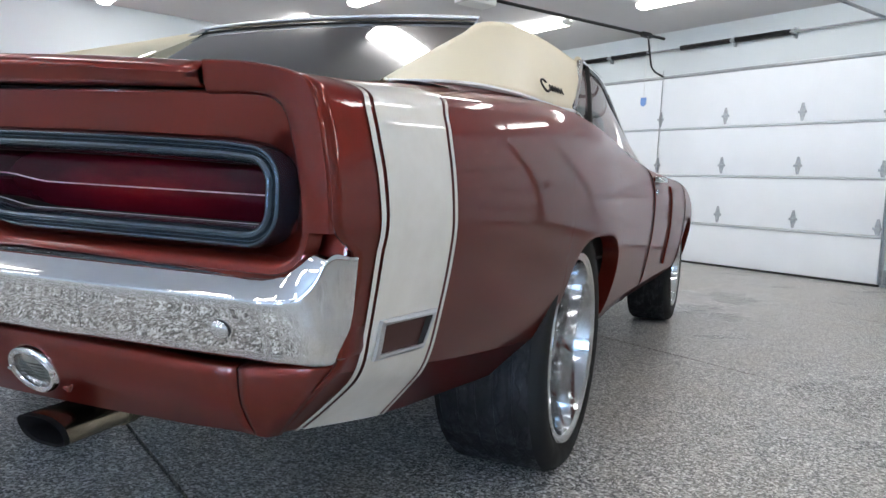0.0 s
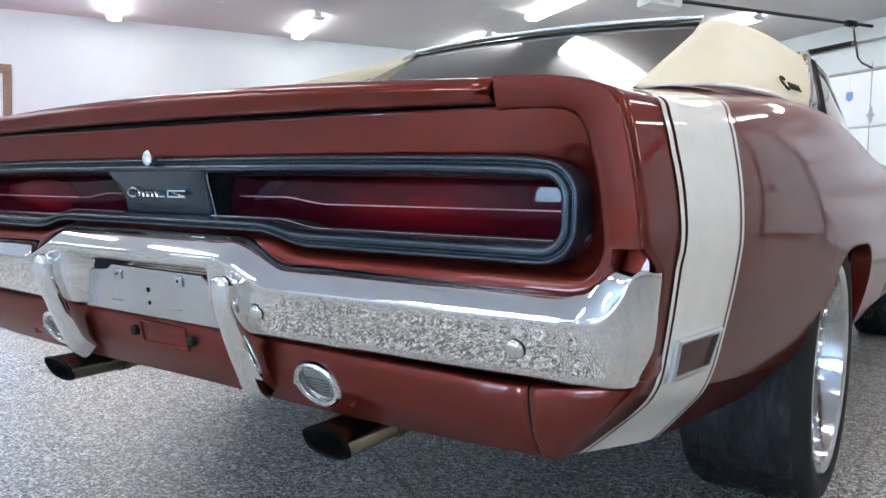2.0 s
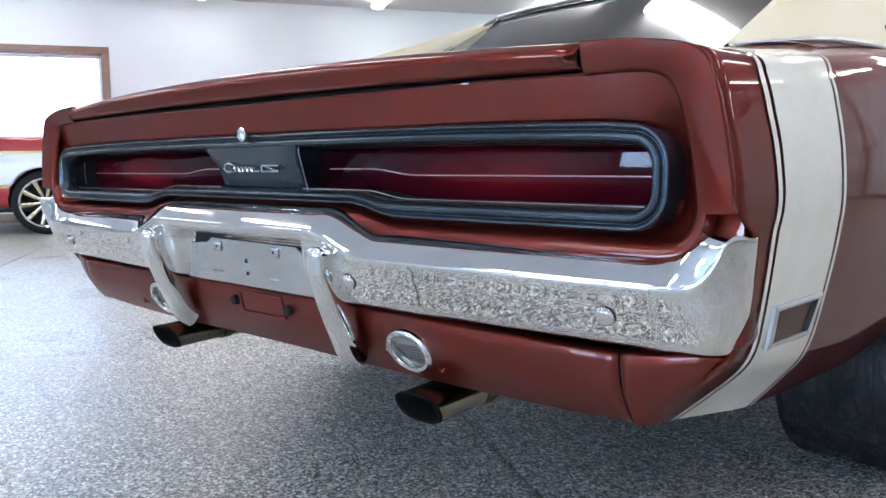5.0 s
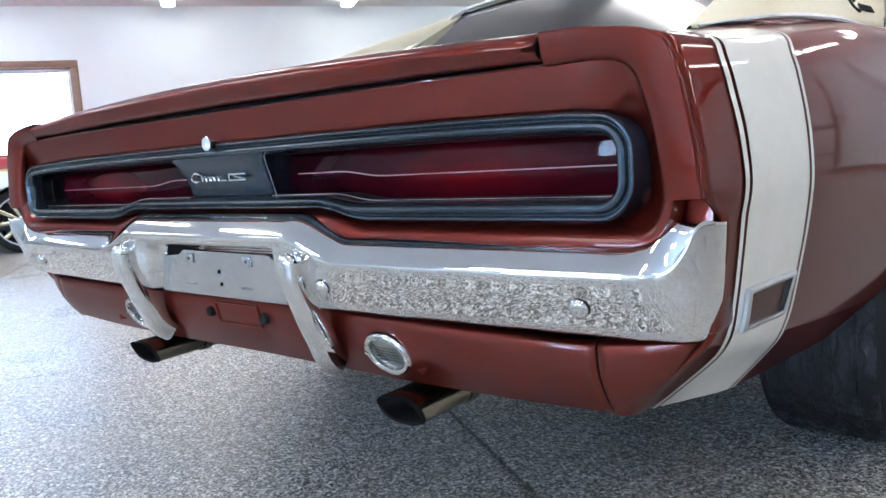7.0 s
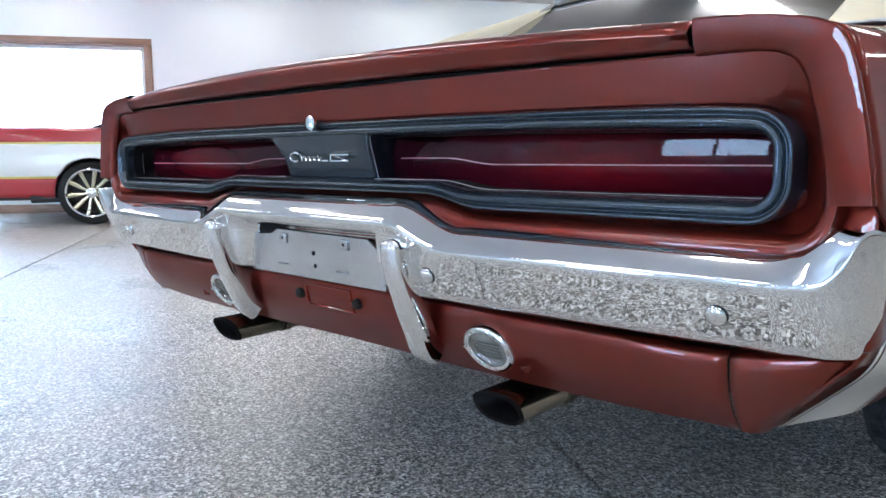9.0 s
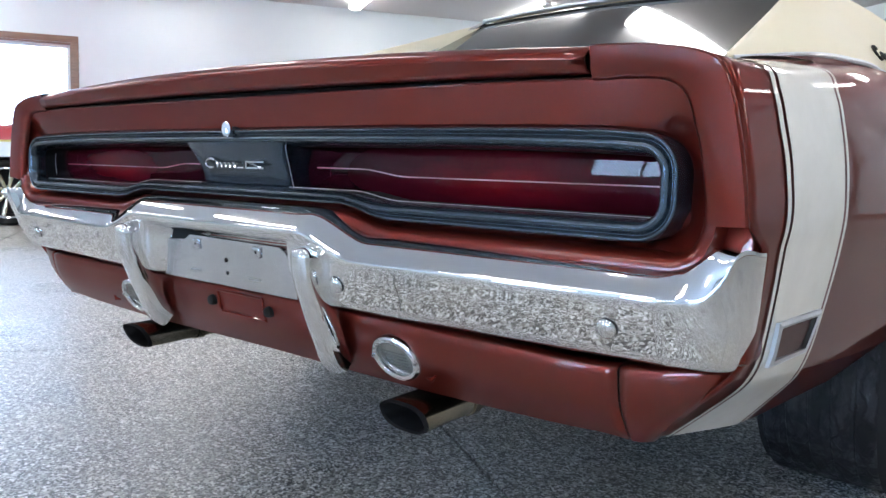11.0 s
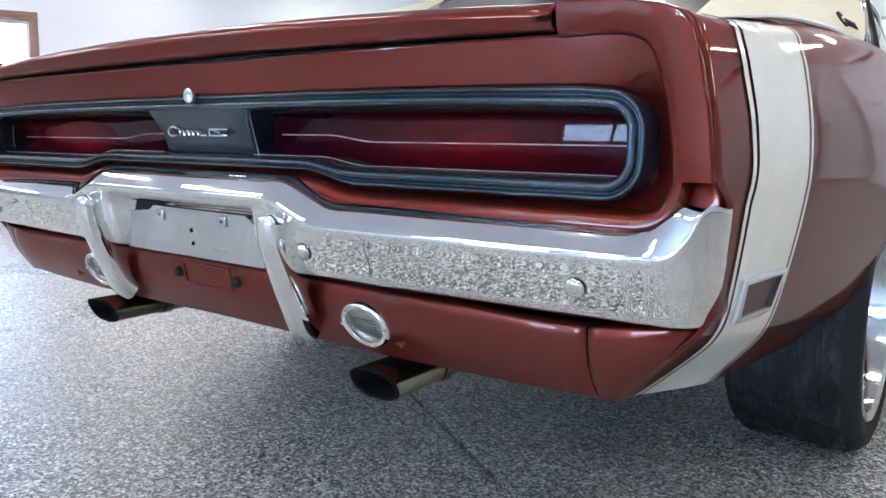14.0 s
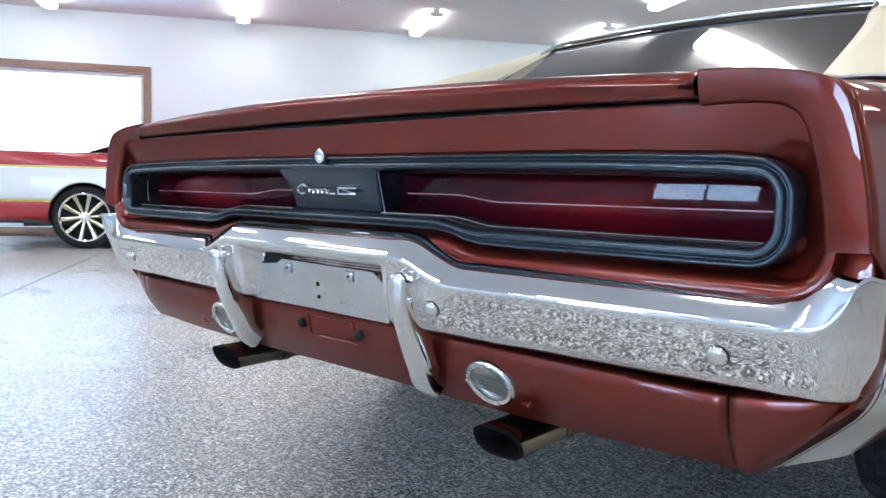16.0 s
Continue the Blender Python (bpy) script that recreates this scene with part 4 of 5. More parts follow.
for i, (x, z) in enumerate(path):
    (xa, za), (xb, zb) = path[max(0, i - 1)], path[min(len(path) - 1, i + 1)]
    n = Vector((za - zb, xb - xa)).normalized()
    rows.append([(x + n.x * q, y, z + n.y * q) for y, q in ((0.088, 0.010), (0.074, 0.009), (0.062, 0.007), (0.053, 0.002), (0.048, -0.005), (0.048, -0.012), (0.070, -0.018))])
part("tail_lip", rows_mesh(shape(), rows), RED, car, smooth=60)
# painted plate behind the bumper
bm = shape()
box(bm, -0.86, 0.86, 0.092, 0.12, 0.48, 0.60, 0.01)
for k in (-1, 1):
    box(bm, k * 0.885 - 0.045, k * 0.885 + 0.045, 0.088, 0.15, 0.49, 0.668, 0.012)
part("rear_crossmember", bm, RED, car)

# black lamp surround: a beaded ring and a dished middle panel
def lamp_ring(inset, y):
    return at_depth(rounded(*BEZ[:5], 0.020 - 0.008 * inset / 0.028, inset=inset), y)


bead = [(0.0, (0.000, 0.054)), (0.10, (0.0020, 0.0500)), (0.18, (0.0045, 0.0490)), (0.25, (0.0066, 0.0515)), (0.32, (0.0080, 0.0548)), (0.38, (0.0095, 0.0552)), (0.46, (0.0115, 0.0520)), (0.58, (0.0145, 0.0485)), (0.70, (0.0180, 0.0477)), (0.80, (0.0215, 0.0505)), (0.90, (0.0248, 0.0570)), (0.96, (0.0268, 0.0660)), (1.0, (0.0280, 0.0800))]
ring = [lamp_ring(0.0, 0.106)] + [lamp_ring(*curve_at(bead, k / 30)) for k in range(31)]
surround = part("lamp_surround", rows_mesh(shape(), ring, close_across=True), BLACK_TRIM, car, "satin blue-black beaded lamp surround", smooth=60)
part("lamp_well", rows_mesh(shape(), [lamp_ring(0.0281, 0.0802), lamp_ring(0.0285, 0.12), lamp_ring(0.0285, 0.17)], close_across=True), SOOT_AND_SHADE, surround, "matt black well behind the surround")
def panel_edge(t):
    """The middle panel's half width, depth and height, t from its top to its foot."""
    return curve_at([(0.0, (0.150, 0.052, 0.746)), (0.15, (0.144, 0.056, 0.736)), (0.5, (0.1335, 0.073, 0.704)), (1.0, (0.1305, 0.088, 0.660))], t)


rows = []
for k in range(17):
    w, y, z = panel_edge(k / 16)
    rows.append([(-w + 0.012, 0.165, z), (-w, y + 0.010, z), (-w + 0.003, y + 0.003, z), (-w + 0.010, y, z)] + [(-w + 0.01 + (2 * w - 0.02) * q / 8, y, z) for q in range(1, 8)] + [(w - 0.010, y, z), (w - 0.003, y + 0.003, z), (w, y + 0.010, z), (w - 0.012, 0.165, z)])
part("middle_panel", rows_mesh(shape(), rows), BLACK_TRIM, surround, smooth=50)
for sign in (1, -1):
    # red lens, set deep: ridged along a rib that steps down, bowed above it and raked below
    def rib(x):
        return 0.7015 - 0.0105 * smoothstep(0.26, 0.37, x)
    rows = []
    for k in range(61):
        x = 0.100 + 0.726 * k / 60
        r = rib(x)
        row = []
        for q in range(19):
            z = 0.640 + (r - 0.640) * q / 9 if q <= 9 else r + (0.752 - r) * (q - 9) / 9
            d = z - r
            y = 0.136 + (-0.035 * d + d * d / 0.60 if d > 0 else -0.19 * d + d * d / 0.8)
            row.append((sign * x, y, z))
        rows.append(row)
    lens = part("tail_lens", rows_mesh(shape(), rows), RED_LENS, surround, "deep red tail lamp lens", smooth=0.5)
    lens.data.shade_smooth()
    thick(lens, 0.003)
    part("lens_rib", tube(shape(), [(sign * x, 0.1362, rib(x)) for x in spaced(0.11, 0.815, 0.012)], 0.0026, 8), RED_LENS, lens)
    # pale tube on the rib: its glint as plain colour
    part("lens_trim_and_glint", tube(shape(), [(sign * x, 0.1330, rib(x) + 0.0012) for x in spaced(0.15, 0.815, 0.012)], 0.0011, 6), RIB_GLINT, lens)
    low = [(sign * x, 0.0815, 0.6555 + 0.0120 * (1 - smoothstep(0.30, 0.40, x))) for x in spaced(0.135, 0.81, 0.012)]
    part("lens_trim_and_glint", tube(shape(), low, 0.0005, 6), SATIN_TRIM, lens)
    pts = [(sign * (w + 0.0005), y + 0.009, z) for w, y, z in (panel_edge(0.10 + 0.85 * k / 10) for k in range(11))]
    part("lens_end_trim", tube(shape(), pts, 0.0008, 6), SATIN_TRIM, lens)
    pts = [(sign * (0.818 + 0.006 * math.sin(math.pi * t)), 0.105, 0.728 - 0.062 * t) for t in (k / 10 for k in range(11))]
    part("lens_end_trim", tube(shape(), pts, 0.0008, 6), SATIN_TRIM, lens)

# black boxes added under the lid gaps, to darken them and block light
bm = shape()
box(bm, -0.735, 0.735, 0.066, 0.09, 0.812, 0.838)
for k in (-1, 1):
    box(bm, k * 0.7355 - 0.012, k * 0.7355 + 0.012, 0.055, 0.60, 0.826, 0.8555)
part("lid_gap_shade", bm, SOOT_AND_SHADE, car)
# boot lock with a round chrome cover
swing = Matrix.Translation((0.012, 0.038, 0.767)) @ Matrix.Rotation(radians(-16), 4, "Y") @ Matrix.Rotation(radians(14), 4, "Z")
lock = shape()
lathe(lock, [(0.004, 0.0135), (0.0, 0.0145), (-0.002, 0.0135), (-0.003, 0.008), (-0.0032, 0.0)], (0, 0, 0), "y", 28)
bmesh.ops.transform(lock, matrix=swing @ Matrix.Diagonal((0.74, 1, 0.98, 1)), verts=lock.verts[:])
lock_ob = part("boot_lock", lock, CHROME, car, "oval chrome boot lock cover")
part("lock_barrel", lathe(shape(), [(0.03, 0.0075), (0.0, 0.0075), (-0.003, 0.006), (-0.003, 0.0)], (0.010, 0.047, 0.7645), "y", 20), DARK, lock_ob)
# maker's script on the middle panel, as plain bright strokes
bm = shape()
loop_c = [(-0.078 + 0.0155 * math.cos(t), 0.0655, 0.7055 + 0.0085 * math.sin(t)) for t in (0.6 + 5.0 * k / 14 for k in range(15))]
tube(bm, loop_c, 0.0021, 6)
wave = [(-0.064 + 0.00115 * k + 0.0012 * math.sin(k * 0.52), 0.0665, 0.7022 + 0.0046 * math.cos(k * 0.52) + (0.004 if k < 6 else 0.0)) for k in range(61)]
tube(bm, wave, 0.0012, 6)
tube(bm, [(0.004, 0.0675, 0.6985), (0.022, 0.0675, 0.6985)], 0.0014, 6)
part("script_emblem", bm, CHROME, surround, "bright script emblem")
bm = shape()
for z in (0.6985, 0.7095):
    box(bm, 0.032, 0.085, 0.0640, 0.0685, z - 0.0012, z + 0.0012)
box(bm, 0.032, 0.0355, 0.0640, 0.0685, 0.6985, 0.7095)
tube(bm, [(0.038, 0.0670, 0.7085), (0.060, 0.0670, 0.7025), (0.082, 0.0670, 0.6998)], 0.0016, 5)
part("bar_emblem", bm, CHROME, surround, "bright oblong emblem")


# ---- bumper ----
def bow(x):
    return 0.030 * min(1.0, abs(x) / 0.80) ** 2


def corner(t):
    """A point of the rounded bumper end and its outward normal."""
    n = Vector((0.0615 * math.sin(t), -0.0775 * math.cos(t))).normalized()
    return (0.862 + 0.0775 * math.sin(t), 0.096 - 0.0615 * math.cos(t)), (n.x, n.y)


def bumper_row(x, y, nx, ny, zc, top, depth, side, open_low, turn=None):
    """One section. (nx, ny): outward. zc: the crease; top: the upper edge, depth inside the crease; side 1 round the corner."""
    back = [(-0.062, 0.485), (-0.043, 0.4830), (-0.0305, 0.4840), (-0.0268, 0.4875), (-0.0227, 0.4970), (-0.0150, 0.5150), (-0.0073, 0.5330), (-0.0005, zc - 0.012)]
    flank = [(-0.050, 0.4865), (-0.032, 0.4845), (-0.0245, 0.4855), (-0.0215, 0.4890), (-0.0175, 0.4980), (-0.0105, 0.5160), (-0.0045, 0.5340), (0.000, zc - 0.012)]
    low = [(p[0] + (q[0] - p[0]) * side, p[1] + (q[1] - p[1]) * side) for p, q in zip(back, flank)]
    (o0, z0), (o1, z1) = low[-2:]
    low[-1:] = [(o0 + (o1 - o0) * t, z0 + (z1 - z0) * t) for t in (0.25, 0.5, 0.75, 1.0)]
    e = 1 - 0.85 * side
    low += [(0.0028 * e, zc - 0.004), (0.0036 * e, zc + 0.001), (0.002 * e, zc + 0.005)]
    h = top - zc - 0.005
    arc = [(0.0, (0.0, 0.0)), (0.12, (0.12, 0.26)), (0.28, (0.28, 0.55)), (0.48, (0.48, 0.80)), (0.70, (0.70, 0.95)), (0.90, (0.90, 1.0)), (1.1, (1.1, 0.93))]
    for k in range(1, 19):
        f, g = curve_at(arc, 1.1 * k / 18)
        low.append((0.002 * e - depth * f, zc + 0.005 + h * g))
    row = []
    for o, z in low:
        if open_low and z < zc - 0.012:
            o -= 0.062 * open_low * smoothstep(zc - 0.012, zc - 0.030, z)
        if turn is None:
            row.append((x + nx * o, y + ny * o, z))
        else:
            t = turn * (1 - 0.13 * (1 - smoothstep(0.485, 0.56, z)) * (turn / (math.pi / 2)) ** 1.5)
            (px, py), (qx, qy) = corner(t)
            flare = smoothstep(0.3, 1.3, turn) * smoothstep(0.48, 0.61, z) if x < 0 else 0.0
            row.append((math.copysign(px + qx * o + 0.024 * flare, x), py + qy * o - 0.036 * flare, z))
    return row


CREASE = [(0.855, 0.563), (0.877, 0.566), (0.896, 0.573), (0.911, 0.593), (0.919, 0.6140), (0.925, 0.6215), (0.9395, 0.6190)]
TOP_EDGE = [(0.82, 0.603), (0.845, 0.608), (0.865, 0.618), (0.882, 0.6265), (0.910, 0.6275), (0.9395, 0.6215)]
half_path = []
for x in spaced(0.0, 0.85, 0.0125):
    rise = 0.036 * (1 - smoothstep(0.245, 0.375, x))
    half_path.append((x, bow(x), 0.0, -1.0, 0.563 + rise, 0.603 + rise + 0.5 * (curve_at(TOP_EDGE, max(0.82, x)) - 0.603), 0.058, 0.0, 1 - smoothstep(0.185, 0.225, x)))
for k in range(0, 49):
    t = math.pi / 2 * k / 48
    (x, y), n = corner(t)
    w = smoothstep(0.87, 0.925, x)
    half_path.append((x, y, n[0], n[1], curve_at(CREASE, x), curve_at(TOP_EDGE, x), 0.058 - 0.043 * smoothstep(0.86, 0.915, x), w, 0.0, t))
rows = [bumper_row(-h[0], h[1], -h[2], *h[3:]) for h in half_path[:0:-1]] + [bumper_row(*h) for h in half_path]
bumper = part("rear_bumper", rows_mesh(shape(), rows), CHROME, car, "chromed rear bumper that steps up over the plate", smooth=60)
thick(bumper, 0.003)
for sign in (1, -1):
    for x, z, y in ((0.778, 0.5215, 0.0395), (0.330, 0.5235, 0.0155)):
        seat = Matrix.Translation((sign * x, y, z)) @ Matrix.Rotation(radians(22), 4, "X")
        bm = lathe(shape(), [(0.014, 0.0135), (0.0005, 0.0135), (-0.0028, 0.0130), (-0.0048, 0.0115), (-0.0066, 0.0085), (-0.0078, 0.0045), (-0.0082, 0.0)], (0, 0, 0), "y", 26)
        bmesh.ops.transform(bm, matrix=seat, verts=bm.verts[:])
        part("bumper_bolt", bm, CHROME, bumper, "flat-domed chrome bumper bolt")
        # dark ring in place of the shadow round the bolt head
        bm = lathe(shape(), [(0.008, 0.0135), (-0.0002, 0.0142), (0.008, 0.0158)], (0, 0, 0), "y", 26)
        bmesh.ops.transform(bm, matrix=seat, verts=bm.verts[:])
        part("bolt_shade_ring", bm, SPRING, bumper)
    # upright guard: a curved bar that starts with a round head and sweeps under the valance
    keys = [(0.0, (0.276, 0.004, 0.580)), (0.06, (0.276, -0.012, 0.576)), (0.2, (0.2755, -0.016, 0.548)), (0.5, (0.275, 0.006, 0.478)), (0.75, (0.274, 0.032, 0.420)), (0.92, (0.273, 0.056, 0.376)), (1.0, (0.273, 0.074, 0.362))]
    rows = []
    for k in range(31):
        t = k / 30
        x, y, z = curve_at(keys, t)
        x2, y2, z2 = curve_at(keys, min(1, t + 0.01))
        x1, y1, z1 = curve_at(keys, max(0, t - 0.01))
        d = Vector((0, y2 - y1, z2 - z1)).normalized()
        nrm = Vector((0, d.z, -d.y))
        if nrm.y > 0:
            nrm = -nrm
        if t < 0.1:
            nrm = Vector((0, -0.75 - 2.5 * t, 0.66 - 6.6 * t)).normalized()
        w = 0.0205 if t > 0.12 else 0.0205 * math.sqrt(max(0.08, 1 - ((0.12 - t) / 0.12) ** 2))
        c = Vector((sign * x, y, z))
        rows.append([c + Vector((w * p, 0, 0)) + nrm * q for p, q in ((-1.0, -0.036), (-1.0, -0.007), (-0.85, -0.0015), (-0.5, 0.002), (0, 0.003), (0.5, 0.002), (0.85, -0.0015), (1.0, -0.007), (1.0, -0.036))])
    g = part("bumper_guard", rows_mesh(shape(), rows, caps=True), CHROME, bumper, "upright chrome bumper guard", smooth=55)
# number plate bracket: bare bright metal in the bumper's middle
bm = shape()
plate(bm, [(-0.215, 0.478), (0.196, 0.478), (0.190, 0.530), (0.174, 0.548), (0.152, 0.5640), (-0.120, 0.5660), (-0.138, 0.5560), (-0.215, 0.5500)], 0.0505, 0.054)
lean = Matrix.Translation((0, 0.05, 0.49)) @ Matrix.Rotation(radians(3), 4, "X") @ Matrix.Translation((0, -0.05, -0.49))
bmesh.ops.transform(bm, matrix=lean, verts=bm.verts[:])
bracket = part("plate_bracket", bm, BRACKET_METAL, bumper, "bare metal number plate bracket", smooth=30)


def on_bracket(bm):
    bmesh.ops.transform(bm, matrix=lean, verts=bm.verts[:])
    return bm


for x, z, r in ((-0.004, 0.527, 0.0045), (-0.001, 0.503, 0.0038)):
    part("bolt_hole", on_bracket(lathe(shape(), [(0.0, 0.0), (0.0, r), (0.004, r)], (x, 0.0495, z), "y", 14)), SOOT_AND_SHADE, bracket)
for x in (-0.097, 0.091):
    clip = part("plate_clip", on_bracket(box(shape(), x - 0.011, x + 0.011, 0.0465, 0.050, 0.540, 0.5595, 0.0015)), BRACKET_METAL, bracket, "small pale plate clip")
    part("clip_hole", on_bracket(lathe(shape(), [(0.0, 0.0), (0.0, 0.003), (0.003, 0.003)], (x, 0.0462, 0.5505), "y", 10)), SOOT_AND_SHADE, clip)
for x in (-0.10, 0.085):
    part("bracket_slot", on_bracket(box(shape(), x - 0.022, x + 0.012, 0.0495, 0.0502, 0.4975, 0.5005)), GALV, bracket)
# a black plate paints the shade of the open slot
slot = shape()
plate(slot, [(-0.250, 0.570), (-0.228, 0.558), (-0.195, 0.545), (-0.10, 0.545), (0.148, 0.552), (0.155, 0.5615), (0.10, 0.5640), (-0.08, 0.5665), (-0.12, 0.572), (-0.225, 0.574)], 0.0545, 0.058)
part("slot_shade_plate", slot, SOOT_AND_SHADE, bumper, "black plate for the shaded slot above the bracket")

# ---- valance under the bumper ----
VT = [(0.0, (0.074, 0.472)), (0.2, (0.074, 0.471)), (0.6, (0.070, 0.468)), (0.778, (0.075, 0.468)), (0.86, (0.092, 0.476)), (0.912, (0.112, 0.482))]
VB = [(0.0, (0.128, 0.353)), (0.5, (0.126, 0.353)), (0.672, (0.124, 0.358)), (0.76, (0.122, 0.3625)), (0.785, (0.124, 0.361)), (0.796, (0.130, 0.3605)), (0.803, (0.148, 0.359))]


def valance_row(t, out=0.0):
    """From the rolled top edge to the bottom, t across from 0 in the middle to 1 at the side."""
    xt = 0.912 * t
    xb = xt if xt < 0.78 else 0.78 + (0.803 - 0.78) * (xt - 0.78) / (0.912 - 0.78)
    (yt, zt), (yb, zb) = curve_at(VT, xt), curve_at(VB, xb)
    row = [(xt, yt + 0.03, zt + 0.004), (xt, yt + 0.010, zt + 0.002), (xt, yt + 0.003, zt - 0.0005), (xt, yt, zt - 0.005)]
    for k in range(1, 9):
        q = k / 8
        bulge = 0.012 * math.sin(math.pi * q)
        row.append((xt + (xb - xt) * q, yt + (yb - yt) * q - bulge - out, zt - 0.005 + (zb - zt + 0.005) * q))
    row.append((xb - 0.004, yb + 0.008, zb + 0.001))
    return row


cut = 0.853
mid_rows = [valance_row(t) for t in spaced(0.0, cut, 0.02)]
rows = mirrored(mid_rows[:0:-1]) + mid_rows
valance = part("rear_valance", rows_mesh(shape(), rows), RED, car, "red valance panel under the bumper", smooth=45)
thick(valance, 0.003)
for sign in (1, -1):
    r = [valance_row(t) for t in spaced(cut + 0.0035, 1.0, 0.015)]
    thick(part("valance_end", rows_mesh(shape(), r if sign > 0 else mirrored(r)), RED, car, smooth=45), 0.003)
part("valance_backing", box(shape(), -0.72, 0.72, 0.185, 0.20, 0.37, 0.46), DARK, car)
# two black rubber plugs and an embossed oblong in the middle of the valance
for x in (-0.088, 0.088):
    bm = shape()
    lathe(bm, [(0.03, 0.0105), (0.004, 0.0105), (-0.001, 0.009), (-0.003, 0.004), (-0.003, 0.0)], (x, 0.071, 0.4385), "y", 18)
    part("rubber_plug", bm, RUBBER, valance, "black rubber plug")
em = [(-0.068, 0.461), (0.070, 0.461), (0.070, 0.418), (-0.068, 0.418)]
pts = []
for i in range(4):
    a, b = em[i], em[(i + 1) % 4]
    for k in range(10):
        t = k / 10
        pts.append((a[0] + (b[0] - a[0]) * t, a[1] + (b[1] - a[1]) * t))


def valance_y(z):
    q = (0.467 - z) / (0.467 - 0.352)
    return 0.074 + 0.054 * q - 0.012 * math.sin(math.pi * min(1, max(0, q)))


ring_pts = [(x, valance_y(z) - 0.001, z) for x, z in pts + pts[:1]]
part("embossed_frame", tube(shape(), ring_pts, 0.0028, 6), RED, valance)
for sign in (1, -1):
    # reversing lamp: oval chrome rim leaning with the valance, two screws and a ribbed lens
    c = Vector((sign * 0.3955, 0.0865, 0.4080))
    tilt = Matrix.Rotation(radians(24), 4, "X")

    def oval(rx, rz, out):
        return [c + tilt @ Vector((0.93 * rx * math.cos(t), -out, 1.20 * rz * math.sin(t))) for t in (2 * math.pi * k / 40 for k in range(40))]
    lamp = part("reversing_lamp", rows_mesh(shape(), [oval(0.053, 0.0345, -0.02), oval(0.053, 0.0345, 0.002), oval(0.051, 0.033, 0.006), oval(0.0475, 0.0305, 0.0075), oval(0.0415, 0.0258, 0.0060), oval(0.0395, 0.0242, 0.001), oval(0.039, 0.0237, -0.004)], close_across=True), CHROME, car, "oval chrome-rimmed clear reversing lamp")
    bm = shape()
    rows_mesh(bm, [oval(0.0425, 0.0262, -0.002), oval(0.034, 0.021, 0.001), oval(0.018, 0.011, 0.003), oval(0.002, 0.0015, 0.0035)], close_across=True)
    part("lens", bm, CLEAR_LENS, lamp)
    bm = shape()
    rows_mesh(bm, [oval(0.0425, 0.0262, -0.006), oval(0.02, 0.012, -0.016), oval(0.002, 0.0015, -0.018)], close_across=True)
    part("reflector", bm, LAMP_BOWL, lamp)
    bm = shape()
    for k in range(5):
        z = -0.012 + 0.006 * k
        box(bm, -0.026, 0.026, -0.0045, -0.0025, z - 0.0006, z + 0.0006)
    bmesh.ops.transform(bm, matrix=Matrix.Translation(c) @ tilt, verts=bm.verts[:])
    part("lens_rib", bm, CLEAR_LENS, lamp)
    for s in (-1, 1):
        bm = shape()
        lathe(bm, [(0.0, 0.0032), (-0.002, 0.0028), (-0.0025, 0.0)], (0, 0, 0), "y", 10)
        bmesh.ops.transform(bm, matrix=Matrix.Translation(c) @ tilt @ Matrix.Translation((s * 0.0445, -0.0075, 0)), verts=bm.verts[:])
        part("screw", bm, DULL_CHROME, lamp)
    bm = shape()
    tube(bm, [(sign * 0.462, 0.083, 0.389), (sign * 0.474, 0.081, 0.389), (sign * 0.481, 0.080, 0.396)], [0.002, 0.0045, 0.002], 8)
    part("pinch_weld", bm, RED, lamp)

    # exhaust: a flat-oval tip with a slanting mouth, its pipe running forward
    def oval_pipe(y, z, wx, wz, lean):
        pts = []
        for k in range(36):
            t = 2 * math.pi * k / 36
            cx_, cz_ = math.cos(t), math.sin(t)
            x_ = wx * math.copysign(abs(cx_) ** 0.7, cx_)
            z_ = wz * math.copysign(abs(cz_) ** 0.8, cz_)
            pts.append((sign * 0.407 + x_, y + lean * z_, z - 0.007 + z_))
        return pts
    ex = part("exhaust", rows_mesh(shape(), [oval_pipe(0.093, 0.319, 0.0425, 0.0235, -0.5), oval_pipe(0.090, 0.319, 0.0450, 0.0262, -0.5), oval_pipe(0.096, 0.319, 0.0462, 0.0268, -0.45), oval_pipe(0.19, 0.322, 0.0455, 0.0268, -0.1), oval_pipe(0.345, 0.327, 0.044, 0.027, 0), oval_pipe(0.40, 0.331, 0.034, 0.027, 0), oval_pipe(0.45, 0.335, 0.032, 0.032, 0), oval_pipe(0.9, 0.36, 0.032, 0.032, 0)], close_across=True), EXHAUST, car, "oval steel exhaust tip with a sooty mouth")
    part("exhaust_bore", rows_mesh(shape(), [oval_pipe(0.0990, 0.319, 0.0466, 0.0272, -0.45), oval_pipe(0.0890, 0.319, 0.0455, 0.0266, -0.5), oval_pipe(0.0935, 0.319, 0.0420, 0.0230, -0.5), oval_pipe(0.20, 0.322, 0.040, 0.0225, -0.1), oval_pipe(0.22, 0.322, 0.002, 0.002, 0)], close_across=True), SOOT_AND_SHADE, ex)
    part("exhaust_clamp", rows_mesh(shape(), [oval_pipe(0.225, 0.3225, 0.0440, 0.0262, 0.0), oval_pipe(0.225, 0.3225, 0.0475, 0.0290, 0.0), oval_pipe(0.243, 0.3225, 0.0475, 0.0290, 0.0), oval_pipe(0.243, 0.3225, 0.0440, 0.0255, 0.0)], close_across=True), EXHAUST, ex)
# underside
bm = shape()
box(bm, -0.74, 0.74, 0.24, 5.0, 0.37, 0.45)
